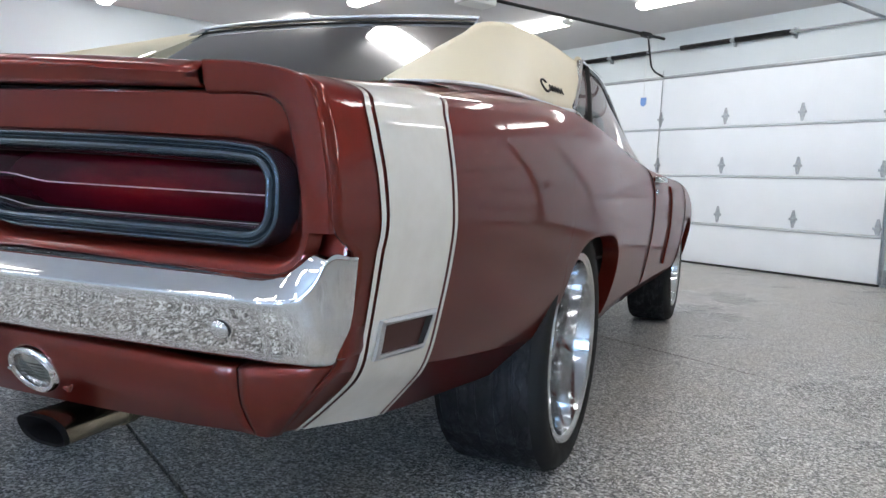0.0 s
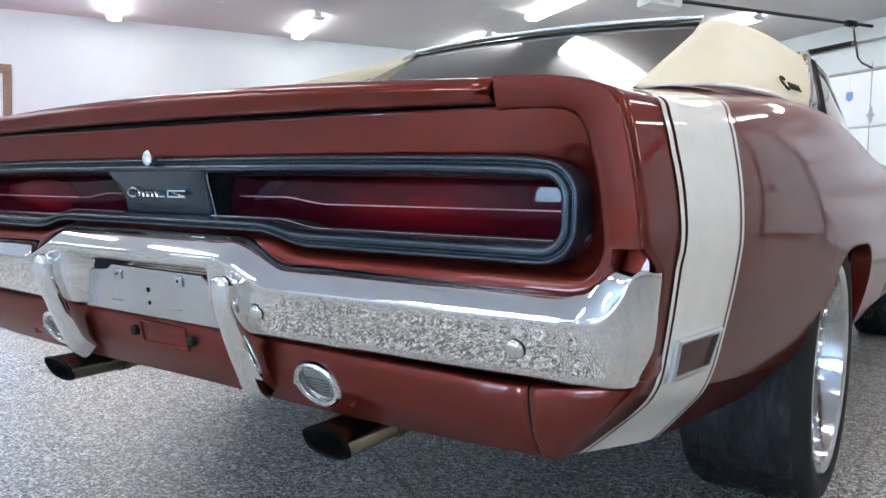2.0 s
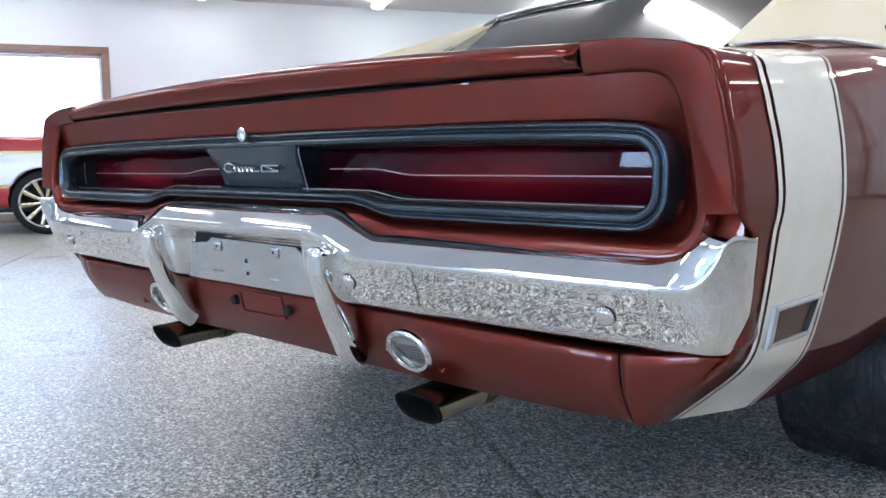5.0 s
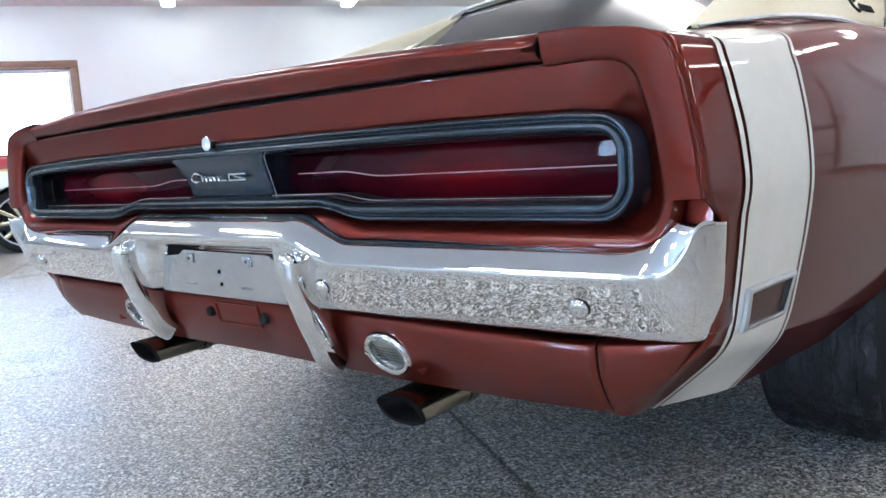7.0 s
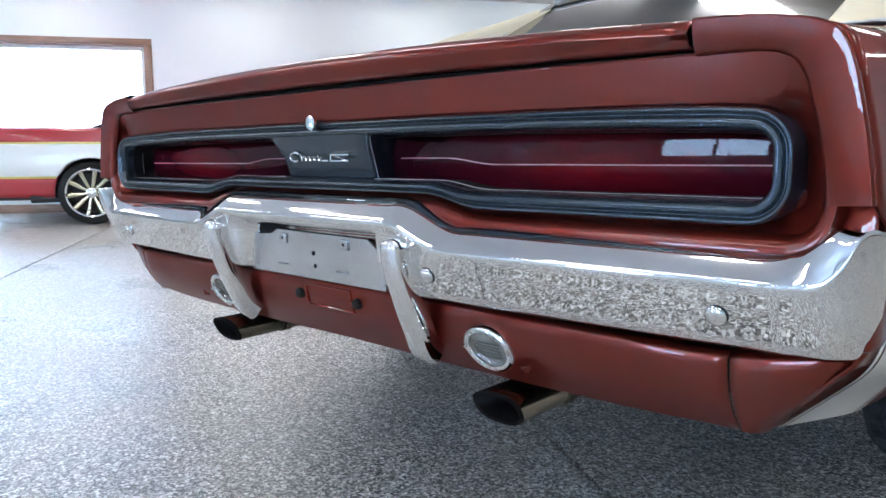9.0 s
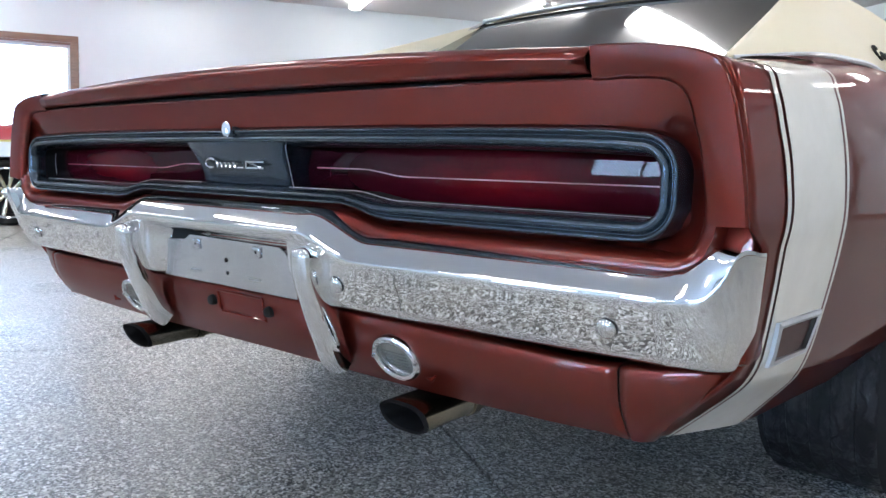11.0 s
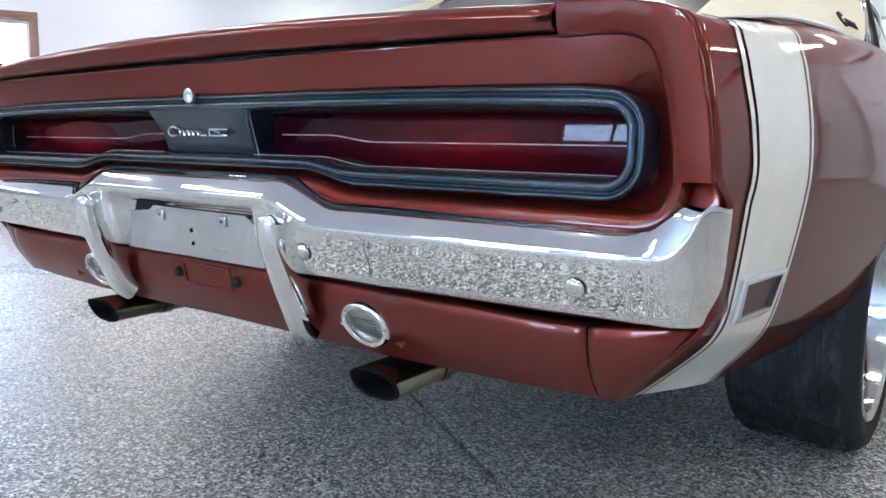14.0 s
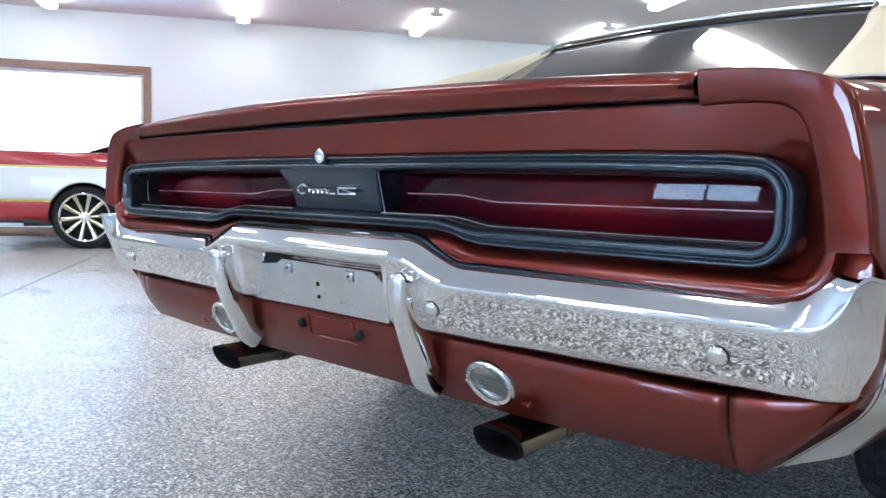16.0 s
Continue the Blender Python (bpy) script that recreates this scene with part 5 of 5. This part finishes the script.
box(bm, -0.36, 0.36, 0.25, 0.75, 0.30, 0.42, 0.03)
box(bm, -0.86, 0.86, 1.80, 3.80, 0.285, 0.36)
part("underbody", bm, DARK, car)
part("rear_axle", tube(shape(), [(-0.70, 1.255, 0.318), (0.70, 1.255, 0.318)], 0.045, 14), DARK, car)

# ---- roof and glass ----
RIDGE = [(0.0, (0.712, 0.574, 0.921)), (0.22, (0.655, 0.948, 1.053)), (0.42, (0.594, 1.28, 1.163)), (0.58, (0.545, 1.54, 1.249)), (0.72, (0.552, 1.78, 1.296)), (0.86, (0.596, 2.05, 1.300)), (1.0, (0.668, 2.35, 1.262))]
BELT = [(0.0, (0.722, 0.570, 0.917)), (0.12, (0.815, 0.66, 0.928)), (0.30, (0.845, 0.92, 0.948)), (0.55, (0.834, 1.24, 0.966)), (0.80, (0.812, 1.52, 0.984)), (1.0, (0.796, 1.77, 1.006))]


def sail(t, q):
    """The sail panel: t from its tail to the side window, q from the belt up to the ridge."""
    a, b = Vector(curve_at(BELT, t)), Vector(curve_at(RIDGE, t))
    p = a.lerp(b, q)
    o = 0.014 * math.sin(math.pi * q) * smoothstep(0.0, 0.3, t)
    return (p.x + o, p.y, p.z + o * 0.6)


def crown(y):
    return curve_at([(1.54, 1.272), (1.9, 1.313), (2.35, 1.332), (2.8, 1.325), (3.15, 1.275)], y)


def eaves(y):
    return curve_at([(1.54, (0.545, 1.249)), (1.78, (0.552, 1.296)), (2.05, (0.596, 1.300)), (2.35, (0.668, 1.262)), (2.75, (0.665, 1.258)), (3.15, (0.640, 1.215))], y)


roof_rows = []
for y in spaced(1.545, 3.15, 0.06):
    xe, ze = eaves(y)
    zc = crown(y)
    roof_rows.append([(xe * p, y - 0.02 * (1 - p * p) * smoothstep(1.9, 1.545, y), zc + (ze - zc) * abs(p) ** 2.6) for p in (k / 14 - 1 for k in range(29))])
roof = part("vinyl_roof", rows_mesh(shape(), roof_rows), VINYL, car, "cream grained vinyl roof covering", smooth=60)
thick(roof, 0.006)
for sign in (1, -1):
    rows = [[(sign * sail(t, q)[0], *sail(t, q)[1:]) for q in (k / 12 for k in range(13))] for t in (k / 40 for k in range(41))]
    thick(part("sail_panel", rows_mesh(shape(), rows), VINYL, car, "cream vinyl sail panel", smooth=60), 0.006)
    # inner flank of the flying buttress, down to the glass
    rows = []
    for k in range(25):
        t = 0.58 * k / 24
        x, y, z = curve_at(RIDGE, t)
        g = 0.895 + (1.246 - 0.895) * max(0.0, (y - 0.885) / (1.54 - 0.885))
        g = max(0.86, min(z - 0.002, g - 0.01))
        rows.append([(sign * x, y, z), (sign * (x - 0.008), y, z - 0.004), (sign * (x - 0.018), y, z + (g - z) * 0.5), (sign * (x - 0.02), y, g)])
    part("buttress_flank", rows_mesh(shape(), rows), VINYL, car, smooth=60)
    # bright belt moulding under the vinyl
    pts = [(sign * (p[0] + 0.004), p[1], p[2] - 0.004) for p in (curve_at(BELT, k / 40) for k in range(41))]
    part("belt_moulding", tube(shape(), pts, 0.0062, 8), SATIN_TRIM, car)
    # filler between the moulding and the quarter panel's top
    rows = []
    for k in range(49):
        t = k / 48
        x, y, z = curve_at(BELT, t)
        s = section(y)
        d = (s[9] - s[8]) / np.hypot(*(s[9] - s[8]))
        a, b = s[9] - d * 0.004, np.array((x + 0.001, z - 0.004))
        reach = np.hypot(*(b - a))
        row = []
        for q in (j / 8 for j in range(9)):
            p = a * (1 - q) ** 2 + (a + d * 0.5 * reach) * 2 * q * (1 - q) + b * q * q
            row.append((sign * p[0], y, p[1] + 0.0012 * (1 - q)))
        row.append((sign * (x - 0.02), y, z - 0.004))
        rows.append(row)
    part("shoulder_filler", rows_mesh(shape(), rows), RED, car, smooth=60)
    # dark script badge on the sail, as plain strokes
    e = shape()

    def badge_at(a, h, o=0.012):
        p = Vector(sail(0.640 + 0.25 * a, 0.070 + 1.15 * h))
        return (sign * (p.x + o), p.y, p.z)
    tube(e, [badge_at(0.10 + 0.13 * math.cos(t), 0.10 + 0.055 * math.sin(t)) for t in (0.6 + 5.0 * k / 12 for k in range(13))], 0.0031, 6)
    tube(e, [badge_at(0.26 + 0.055 * k, 0.085 + (0.03 if k % 2 else -0.02)) for k in range(11)], 0.0027, 6)
    part("sail_emblem", e, RUBBER, car, "dark script emblem")
    # side glass, its bright frame and the quarter window's pillar
    top = [(2.35, 0.672, 1.262), (2.75, 0.668, 1.256), (3.12, 0.645, 1.215), (3.62, 0.70, 0.965)]
    low = [(1.78, 0.792, 1.004), (2.25, 0.805, 0.935), (2.85, 0.81, 0.905), (3.66, 0.80, 0.885)]
    rows = []
    for k in range(21):
        t = k / 20
        a = curve_at([(i / 3, p) for i, p in enumerate(low)], t)
        b = curve_at([(i / 3, p) for i, p in enumerate(top)], t)
        rows.append([(sign * (a[1] + (b[1] - a[1]) * q + 0.012 * math.sin(math.pi * q)), a[0] + (b[0] - a[0]) * q, a[2] + (b[2] - a[2]) * q) for q in (j / 6 for j in range(7))])
    gl = part("side_window", rows_mesh(shape(), rows), SIDE_GLASS, car, "clear side window glass", smooth=60)
    gl.visible_shadow = False
    up = [curve_at([(i / 3, (sign * p[1], p[0], p[2])) for i, p in enumerate(top)], k / 20) for k in range(21)]
    front = [(sign * 0.792, 1.775, 1.006), (sign * 0.735, 2.06, 1.14), (sign * 0.672, 2.345, 1.264)]
    part("window_frame", tube(shape(), front + [tuple(p) for p in up[1:]], 0.013, 8), BLACK_TRIM, car)
    part("window_bright_trim", tube(shape(), [(x + sign * 0.010, y - 0.004, z + 0.008) for x, y, z in front + [tuple(p) for p in up[1:]]], 0.006, 6), CHROME, car)
    part("roof_rail", tube(shape(), [(p[0] * 0.985, p[1], p[2] + 0.014) for p in up[:16]], 0.014, 8), VINYL, car)
    part("window_seal", tube(shape(), [(p[0] * 0.995, p[1], p[2] - 0.016) for p in up], 0.009, 8), RUBBER, car)
    part("window_divider", tube(shape(), [(sign * 0.806, 2.00, 0.97), (sign * 0.750, 2.20, 1.11), (sign * 0.684, 2.43, 1.255)], 0.012, 6), RUBBER, car)
    pts = [curve_at([(i / 3, (sign * (p[1] + 0.012), p[0], p[2] - 0.006)) for i, p in enumerate(low)], k / 20) for k in range(21)]
    part("window_sill_moulding", tube(shape(), [tuple(p) for p in pts], 0.008, 8), CHROME, car)
    # door top between the glass and the outer skin
    rows = []
    for k in range(25):
        y = 1.80 + (3.84 - 1.80) * k / 24
        a = curve_at([(p[0], p[1:]) for p in low], y)
        s = side_point(y, 9.0)
        rows.append([(sign * (a[0] - 0.02), y, a[1] - 0.02), (sign * (a[0] + 0.012), y, a[1] - 0.010), (sign * max(a[0] + 0.02, s[0]), y, s[1] - 0.001)])
    part("door_top", rows_mesh(shape(), rows), RED, car, smooth=60)
# rear glass in its tunnel, with a bright frame
rows = []
for k in range(19):
    t = k / 18
    y = 0.885 + (1.545 - 0.885) * t
    z = 0.895 + (1.250 - 0.895) * t
    w = 0.655 + (0.535 - 0.655) * t
    rows.append([(w * p, y - 0.068 * (1 - p * p) * (1 - 0.4 * t), z + (0.010 * (1 - p * p))) for p in (j / 12 - 1 for j in range(25))])
part("rear_window", rows_mesh(shape(), rows), REAR_GLASS, car, "dark tinted rear window", smooth=60)
rail = [(p[0], p[1] - 0.002, p[2] + 0.006) for p in rows[-1]]
part("rear_window_trim", tube(shape(), [(x, y - 0.004, z + 0.004) for x, y, z in rail], 0.0075, 10), SATIN_TRIM, car, "bright upper window trim")
part("rear_window_trim", tube(shape(), [(x, y - 0.020, z - 0.018) for x, y, z in rail], 0.005, 6), RUBBER, car)
for sign in (0, -1):
    part("rear_window_trim", tube(shape(), [(r[sign][0], r[sign][1], r[sign][2] + 0.006) for r in rows], 0.009, 8), CHROME, car)
part("deck_panel", rows_mesh(shape(), [[(x, y, lid_top(x) + 0.022 + (y - 0.65) * 0.05) for x in (k * 0.1225 for k in range(-6, 7))] for y in (0.65, 0.72, 0.80, 0.92)]), RED, car)
# cabin, windscreen, bonnet and nose
bm = shape()
box(bm, -0.70, 0.70, 1.9, 3.6, 0.40, 0.88, 0.05)
box(bm, -0.66, 0.66, 0.95, 2.0, 0.60, 0.89, 0.03)
part("cabin_trim", bm, DARK, car)
for x in (-0.36, 0.36):
    bm = shape()
    box(bm, x - 0.24, x + 0.24, 2.62, 2.80, 0.80, 1.06, 0.06)
    part("front_seat", bm, DARK, car)
rows = [[(w * p, y + 0.10 * (p * p), z) for p in (j / 8 - 1 for j in range(17))] for w, y, z in ((0.64, 3.13, 1.235), (0.69, 3.40, 1.06), (0.73, 3.62, 0.90))]
ws = part("windscreen", rows_mesh(shape(), rows), SIDE_GLASS, car, smooth=60)
ws.visible_shadow = False
rows = []
for y in spaced(3.62, 5.2, 0.1):
    s = side_point(y, 9.0)
    rows.append([(s[0] * p, y, s[1] + 0.035 * (1 - p * p)) for p in (j / 10 - 1 for j in range(21))])
part("bonnet", rows_mesh(shape(), rows), RED, car, smooth=60)
bm = shape()
rows_mesh(bm, [[(x, 5.2, z0), (x, 5.2, z1)] for x, z0, z1 in ((-0.80, 0.36, 0.83), (0.80, 0.36, 0.83))])
part("nose", bm, DARK, car)

# door handle, key lock and the raised scoop on the door
for sign in (1, -1):
    bm = shape()
    pts = [(sign * (side_point(y, level_at(y, 0.816))[0] + o), y, 0.816) for y, o in ((2.60, 0.004), (2.615, 0.022), (2.65, 0.030), (2.74, 0.030), (2.775, 0.022), (2.79, 0.004))]
    tube(bm, pts, [0.011, 0.013, 0.013, 0.013, 0.013, 0.011], 10)
    hnd = part("door_handle", bm, CHROME, car, "chrome door handle")
    bm = shape()
    lathe(bm, [(0.0, 0.012), (0.006, 0.011), (0.008, 0.0)], (0, 0, 0), "x", 14)
    bmesh.ops.transform(bm, matrix=Matrix.Translation((sign * side_point(2.64, level_at(2.64, 0.762))[0], 2.64, 0.762)) @ Matrix.Diagonal((sign, 1, 1, 1)), verts=bm.verts[:])
    part("door_lock", bm, CHROME, hnd)
    rows = []
    for k in range(20):
        t = k / 19
        z = 0.80 - 0.385 * t
        y0 = 3.10 + 0.12 * t + 0.03 * math.sin(math.pi * t)
        w = 0.20 * (1 - 0.35 * t) * min(1, 6 * t + 0.35) * min(1, 6 * (1 - t) + 0.35)
        row = []
        for q, o in ((0.0, 0.0), (0.02, 0.007), (0.10, 0.010), (0.4, 0.008), (0.75, 0.005), (1.0, 0.0)):
            y = y0 + w * q
            row.append((sign * (side_point(y, level_at(y, z))[0] + o + 0.001), y, z))
        rows.append(row)
    part("door_scoop", rows_mesh(shape(), rows), RED, car, "raised red door scoop", smooth=40)


# ---- wheels ----
def wheel(y, sign, xo, width, r_tyre, r_rim):
    """A wheel whose outer face is at xo, standing on the floor."""
    zc = GROUND + r_tyre
    c = (0, y, zc)
    k = sign

    def at(prof):
        return [(k * (xo + a), r) for a, r in prof]
    hub = base("wheel", Matrix.Translation((k * (xo - width / 2), y, zc)), "", "")
    for key in list(hub.keys()):
        del hub[key]
    hub.parent = car
    hub.matrix_parent_inverse = world_of(car).inverted()
    rr = r_tyre
    sidewall = [(-0.012, r_rim - 0.004), (0.0, r_rim + 0.004), (0.008, r_rim + 0.020), (0.012, (r_rim + rr) / 2), (0.007, rr - 0.022), (-0.006, rr - 0.009), (-0.022, rr - 0.003)]
    tread = [(-0.022, rr - 0.003)]
    n = 5
    for g in range(n):
        a0 = -0.022 - (width - 0.044) * g / n
        a1 = -0.022 - (width - 0.044) * (g + 1) / n
        tread += [(a0 - 0.004, rr), (a1 + 0.006, rr), (a1 + 0.004, rr - 0.0025), (a1 - 0.001, rr - 0.0025)]
    back = [(-width + 0.022, rr - 0.003), (-width + 0.006, rr - 0.014), (-width, (rr + r_rim) / 2), (-width + 0.012, r_rim)]
    tyre = part("tyre", lathe(shape(), at(sidewall), c, "x", 72), RUBBER, hub, "black low-profile tyre")
    part("tread", lathe(shape(), at(tread), c, "x", 90), TREAD, tyre, "dusty streaked tread")
    part("inner_sidewall", lathe(shape(), at(back), c, "x", 60), RUBBER, tyre)
    rim = part("rim", lathe(shape(), at([(-0.012, r_rim - 0.003), (0.004, r_rim + 0.004), (0.008, r_rim), (0.007, r_rim - 0.008), (0.0, r_rim - 0.018), (-0.020, r_rim - 0.022), (-0.055, r_rim - 0.028), (-0.12, r_rim - 0.034), (-width + 0.02, r_rim - 0.03), (-width + 0.012, r_rim)]), c, "x", 72), POLISHED, hub, "polished deep-dish alloy rim")
    face = -0.135
    part("brake_drum", lathe(shape(), at([(-0.20, 0.0), (-0.20, 0.15), (-0.15, 0.155), (-0.145, 0.0)]), c, "x", 40), DARK, hub)
    for i in range(5):
        t0 = 2 * math.pi * i / 5 + 0.3
        for d in (-0.17, 0.17):
            rows = []
            for f in (0.045, 0.10, 0.16, r_rim - 0.024):
                w = 0.020 + 0.012 * (f / r_rim)
                t = t0 + d * (0.35 + 0.65 * f / r_rim)
                cy_, cz_ = y + f * math.cos(t), zc + f * math.sin(t)
                ty, tz = -math.sin(t), math.cos(t)
                depth = face + 0.050 * (f / r_rim) ** 2
                rows.append([(k * (xo + depth + o), cy_ + ty * s * w, cz_ + tz * s * w) for s, o in ((-0.8, -0.030), (-0.8, -0.006), (-0.55, 0.0), (0.55, 0.0), (0.8, -0.006), (0.8, -0.030))])
            part("spoke", rows_mesh(shape(), rows, close_across=True, caps=True), POLISHED, rim, smooth=30)
    part("centre_cap", lathe(shape(), at([(face - 0.05, 0.060), (face + 0.004, 0.058), (face + 0.012, 0.040), (face + 0.022, 0.032), (face + 0.024, 0.0)]), c, "x", 32), POLISHED, rim)
    for i in range(5):
        t = 2 * math.pi * i / 5
        part("lug_nut", lathe(shape(), [(k * (xo + face), 0.009), (k * (xo + face + 0.014), 0.008), (k * (xo + face + 0.016), 0.0)], (0, y + 0.046 * math.cos(t), zc + 0.046 * math.sin(t)), "x", 6), CHROME, rim)
    return hub


for sign in (1, -1):
    wheel(1.262, sign, 0.958, 0.272, 0.331, 0.252)
    wheel(4.225, sign, 0.925, 0.245, 0.331, 0.238)

# ---- the other car by the west wall: white with red and gold, tail towards the south ----
WHITE_PAINT = car_paint("cream_white_paint", (0.72, 0.72, 0.68), 0.0)
CHERRY = car_paint("cherry_red_paint", (0.34, 0.018, 0.022), 0.1)
GOLD = material("gold_pinstripe", (0.56, 0.45, 0.10), 0.35, 0.3, 0.6, 0.05)
_p = place(GOLD)
to(GOLD, "Base Color", mixed(GOLD, span(GOLD, noise_tex(GOLD, _p, 30), 0.3, 0.7, 0, 1), (0.58, 0.47, 0.12), (0.50, 0.39, 0.08)))
# local: x to the near side (towards the room), y ahead, origin under the rear axle
FAR = B @ Matrix.Translation((-8.51, -1.855, GROUND))
coupe = base("vintage_coupe", FAR, "white vintage coupe with red roof band, red sills and gold pinstripes", "car")
BANDS = [(0.30, 0.86), (0.38, 0.885), (0.515, 0.905), (0.530, 0.907), (0.70, 0.912), (0.885, 0.900), (0.900, 0.898), (0.98, 0.885), (1.04, 0.865)]
PLAN = [(-1.05, 0.90), (-0.7, 0.965), (0.0, 1.0), (1.5, 0.995), (2.6, 0.985), (3.3, 0.93), (3.6, 0.85)]


def far_part(name, bm, mat, parent, label="", smooth=40.0):
    bmesh.ops.transform(bm, matrix=FAR, verts=bm.verts[:])
    return part(name, bm, mat, parent, label, smooth)


def far_arch(y):
    for yc, a in ((0.0, 0.37), (2.70, 0.37)):
        if abs(y - yc) < a:
            return 0.30 + 0.425 * (1 - (abs(y - yc) / a) ** 2.2) ** (1 / 2.2)
    return 0.0


def far_ys():
    out = []
    for a, b in ((-1.05, -0.38), (0.38, 2.32), (3.08, 3.6)):
        out += spaced(a, b, 0.06)
    for yc in (0.0, 2.70):
        out += [yc - 0.37 * math.cos(math.pi * k / 30) for k in range(31)]
    return sorted(set(round(v, 4) for v in out))


def band_x(z, y):
    return curve_at(BANDS, z) * curve_at(PLAN, y)


def band(z0, z1, n, sign, out=0.0):
    """A strip of the side between two heights, broken at the wheel openings."""
    bm, run = shape(), []
    for y in far_ys() + [None]:
        low = z1 if y is None else max(z0, far_arch(y))
        if low < z1 - 0.002:
            swell = 0.012 * smoothstep(0.50, 0.38, abs(y)) * smoothstep(0.80, 0.70, z1)
            run.append([(sign * (band_x(z, y) + out + swell), y, z) for z in (low + (z1 - low) * k / n for k in range(n + 1))])
        else:
            if len(run) > 1:
                rows_mesh(bm, run)
            run = []
    return bm


for sign in (1, -1):
    for nm, z0, z1, n, mt, o, lb in (("sill_panel", 0.30, 0.519, 4, CHERRY, 0.0, "red lower body"), ("body_side", 0.519, 0.890, 10, WHITE_PAINT, 0.0, "white body side"), ("shoulder", 0.890, 1.04, 6, CHERRY, 0.0, "red upper body")):
        thick(far_part(nm, band(z0, z1, n, sign, o), mt, coupe, lb), 0.004)
    for z0, z1 in ((0.507, 0.531), (0.880, 0.901)):
        far_part("gold_stripe", band(z0, z1, 1, sign, 0.006), GOLD, coupe, "gold pinstripe")
    # wheel arch moulding and housing
    for yc in (0.0, 2.70):
        arc = [(sign * (band_x(0.30 + 0.425 * math.sin(t), yc - 0.37 * math.cos(t)) + 0.012), yc - 0.37 * math.cos(t) ** 1, 0.30 + 0.425 * math.sin(t)) for t in (math.pi * k / 28 for k in range(29))]
        far_part("wheelhouse", rows_mesh(shape(), [[(a[0] * 0.97, a[1], a[2]), (a[0] * 0.6, a[1], a[2])] for a in arc] ), DARK, coupe)
        far_part("wheelhouse", rows_mesh(shape(), [[(a[0] * 0.62, a[1], a[2]), (a[0] * 0.62, yc, 0.2)] for a in arc]), DARK, coupe)
    # red shoulder rolled in to the glass
    rows = []
    for y in far_ys():
        x = band_x(1.04, y)
        rows.append([(sign * x, y, 1.04), (sign * (x - 0.03), y, 1.055), (sign * (x - 0.10), y, 1.06), (0, y, 1.06 + 0.02)])
    far_part("upper_deck", rows_mesh(shape(), rows), CHERRY, coupe)
# tail, nose and greenhouse
for y in (-1.05, 3.6):
    rows = [[(band_x(z, y) * p, y - math.copysign(0.06, -y) * (1 - p * p), z) for p in (k / 6 - 1 for k in range(13))] for z in (0.30, 0.45, 0.60, 0.80, 0.95, 1.06)]
    far_part("end_panel", rows_mesh(shape(), rows), WHITE_PAINT, coupe)
sec = [(-0.10, 0.78, 1.062), (0.55, 0.60, 1.31), (1.15, 0.58, 1.35), (1.75, 0.59, 1.32), (2.25, 0.76, 1.065)]
rows = [[(x * p, y, z - 0.04 * abs(p) ** 4) for p in (k / 8 - 1 for k in range(17))] for y, x, z in sec]
far_part("roof", rows_mesh(shape(), rows), CHERRY, coupe)
far_part("underbody", box(shape(), -0.78, 0.78, -0.98, 3.5, 0.27, 0.36), DARK, coupe)
far_part("exhaust", tube(shape(), [(0.80, -0.10, 0.30), (0.81, -0.32, 0.285), (0.82, -0.62, 0.288)], [0.030, 0.038, 0.050], 16, caps=False), SPRING, coupe, "dark steel exhaust tip")
far_part("exhaust_bore", lathe(shape(), [(-0.619, 0.047), (-0.50, 0.040), (-0.49, 0.0)], (0.82, 0, 0.288), "y", 16), SOOT_AND_SHADE, coupe)


def far_wheel(y, sign):
    hub = base("wheel", FAR @ Matrix.Translation((sign * 0.85, y, 0.345)), "", "")
    for key in list(hub.keys()):
        del hub[key]
    hub.parent = coupe
    hub.matrix_parent_inverse = world_of(coupe).inverted()
    c = (0, y, 0.345)

    def at(prof):
        return [(sign * a, r) for a, r in prof]
    far_part("tyre", lathe(shape(), at([(0.885, 0.262), (0.903, 0.270), (0.906, 0.30), (0.900, 0.325), (0.885, 0.341), (0.865, 0.345), (0.70, 0.345), (0.67, 0.32), (0.68, 0.26)]), c, "x", 56), RUBBER, hub, "black low-profile tyre")
    rim = far_part("rim", lathe(shape(), at([(0.885, 0.262), (0.902, 0.268), (0.905, 0.262), (0.897, 0.248), (0.86, 0.238), (0.72, 0.232)]), c, "x", 56), CHROME, hub, "chrome rim lip")
    far_part("brake", lathe(shape(), at([(0.75, 0.0), (0.75, 0.225), (0.74, 0.23)]), c, "x", 36), DARK, hub)
    for i in range(10):
        t = 2 * math.pi * i / 10 + 0.12
        rows = []
        for f in (0.05, 0.12, 0.19, 0.246):
            w = 0.012 + 0.012 * f / 0.25
            ty, tz = -math.sin(t), math.cos(t)
            d = 0.872 + 0.018 * (f / 0.25) ** 2
            rows.append([(sign * (d + o), y + f * math.cos(t) + ty * s * w, 0.345 + f * math.sin(t) + tz * s * w) for s, o in ((-1, -0.025), (-1, -0.003), (-0.6, 0.0), (0.6, 0.0), (1, -0.003), (1, -0.025))])
        far_part("spoke", rows_mesh(shape(), rows, close_across=True, caps=True), BRONZE_SPOKE, rim, smooth=30)
    far_part("centre_cap", lathe(shape(), at([(0.86, 0.062), (0.884, 0.056), (0.892, 0.030), (0.893, 0.0)]), c, "x", 28), CHROME, rim)


for sign in (1, -1):
    far_wheel(0.0, sign)
    far_wheel(2.70, sign)
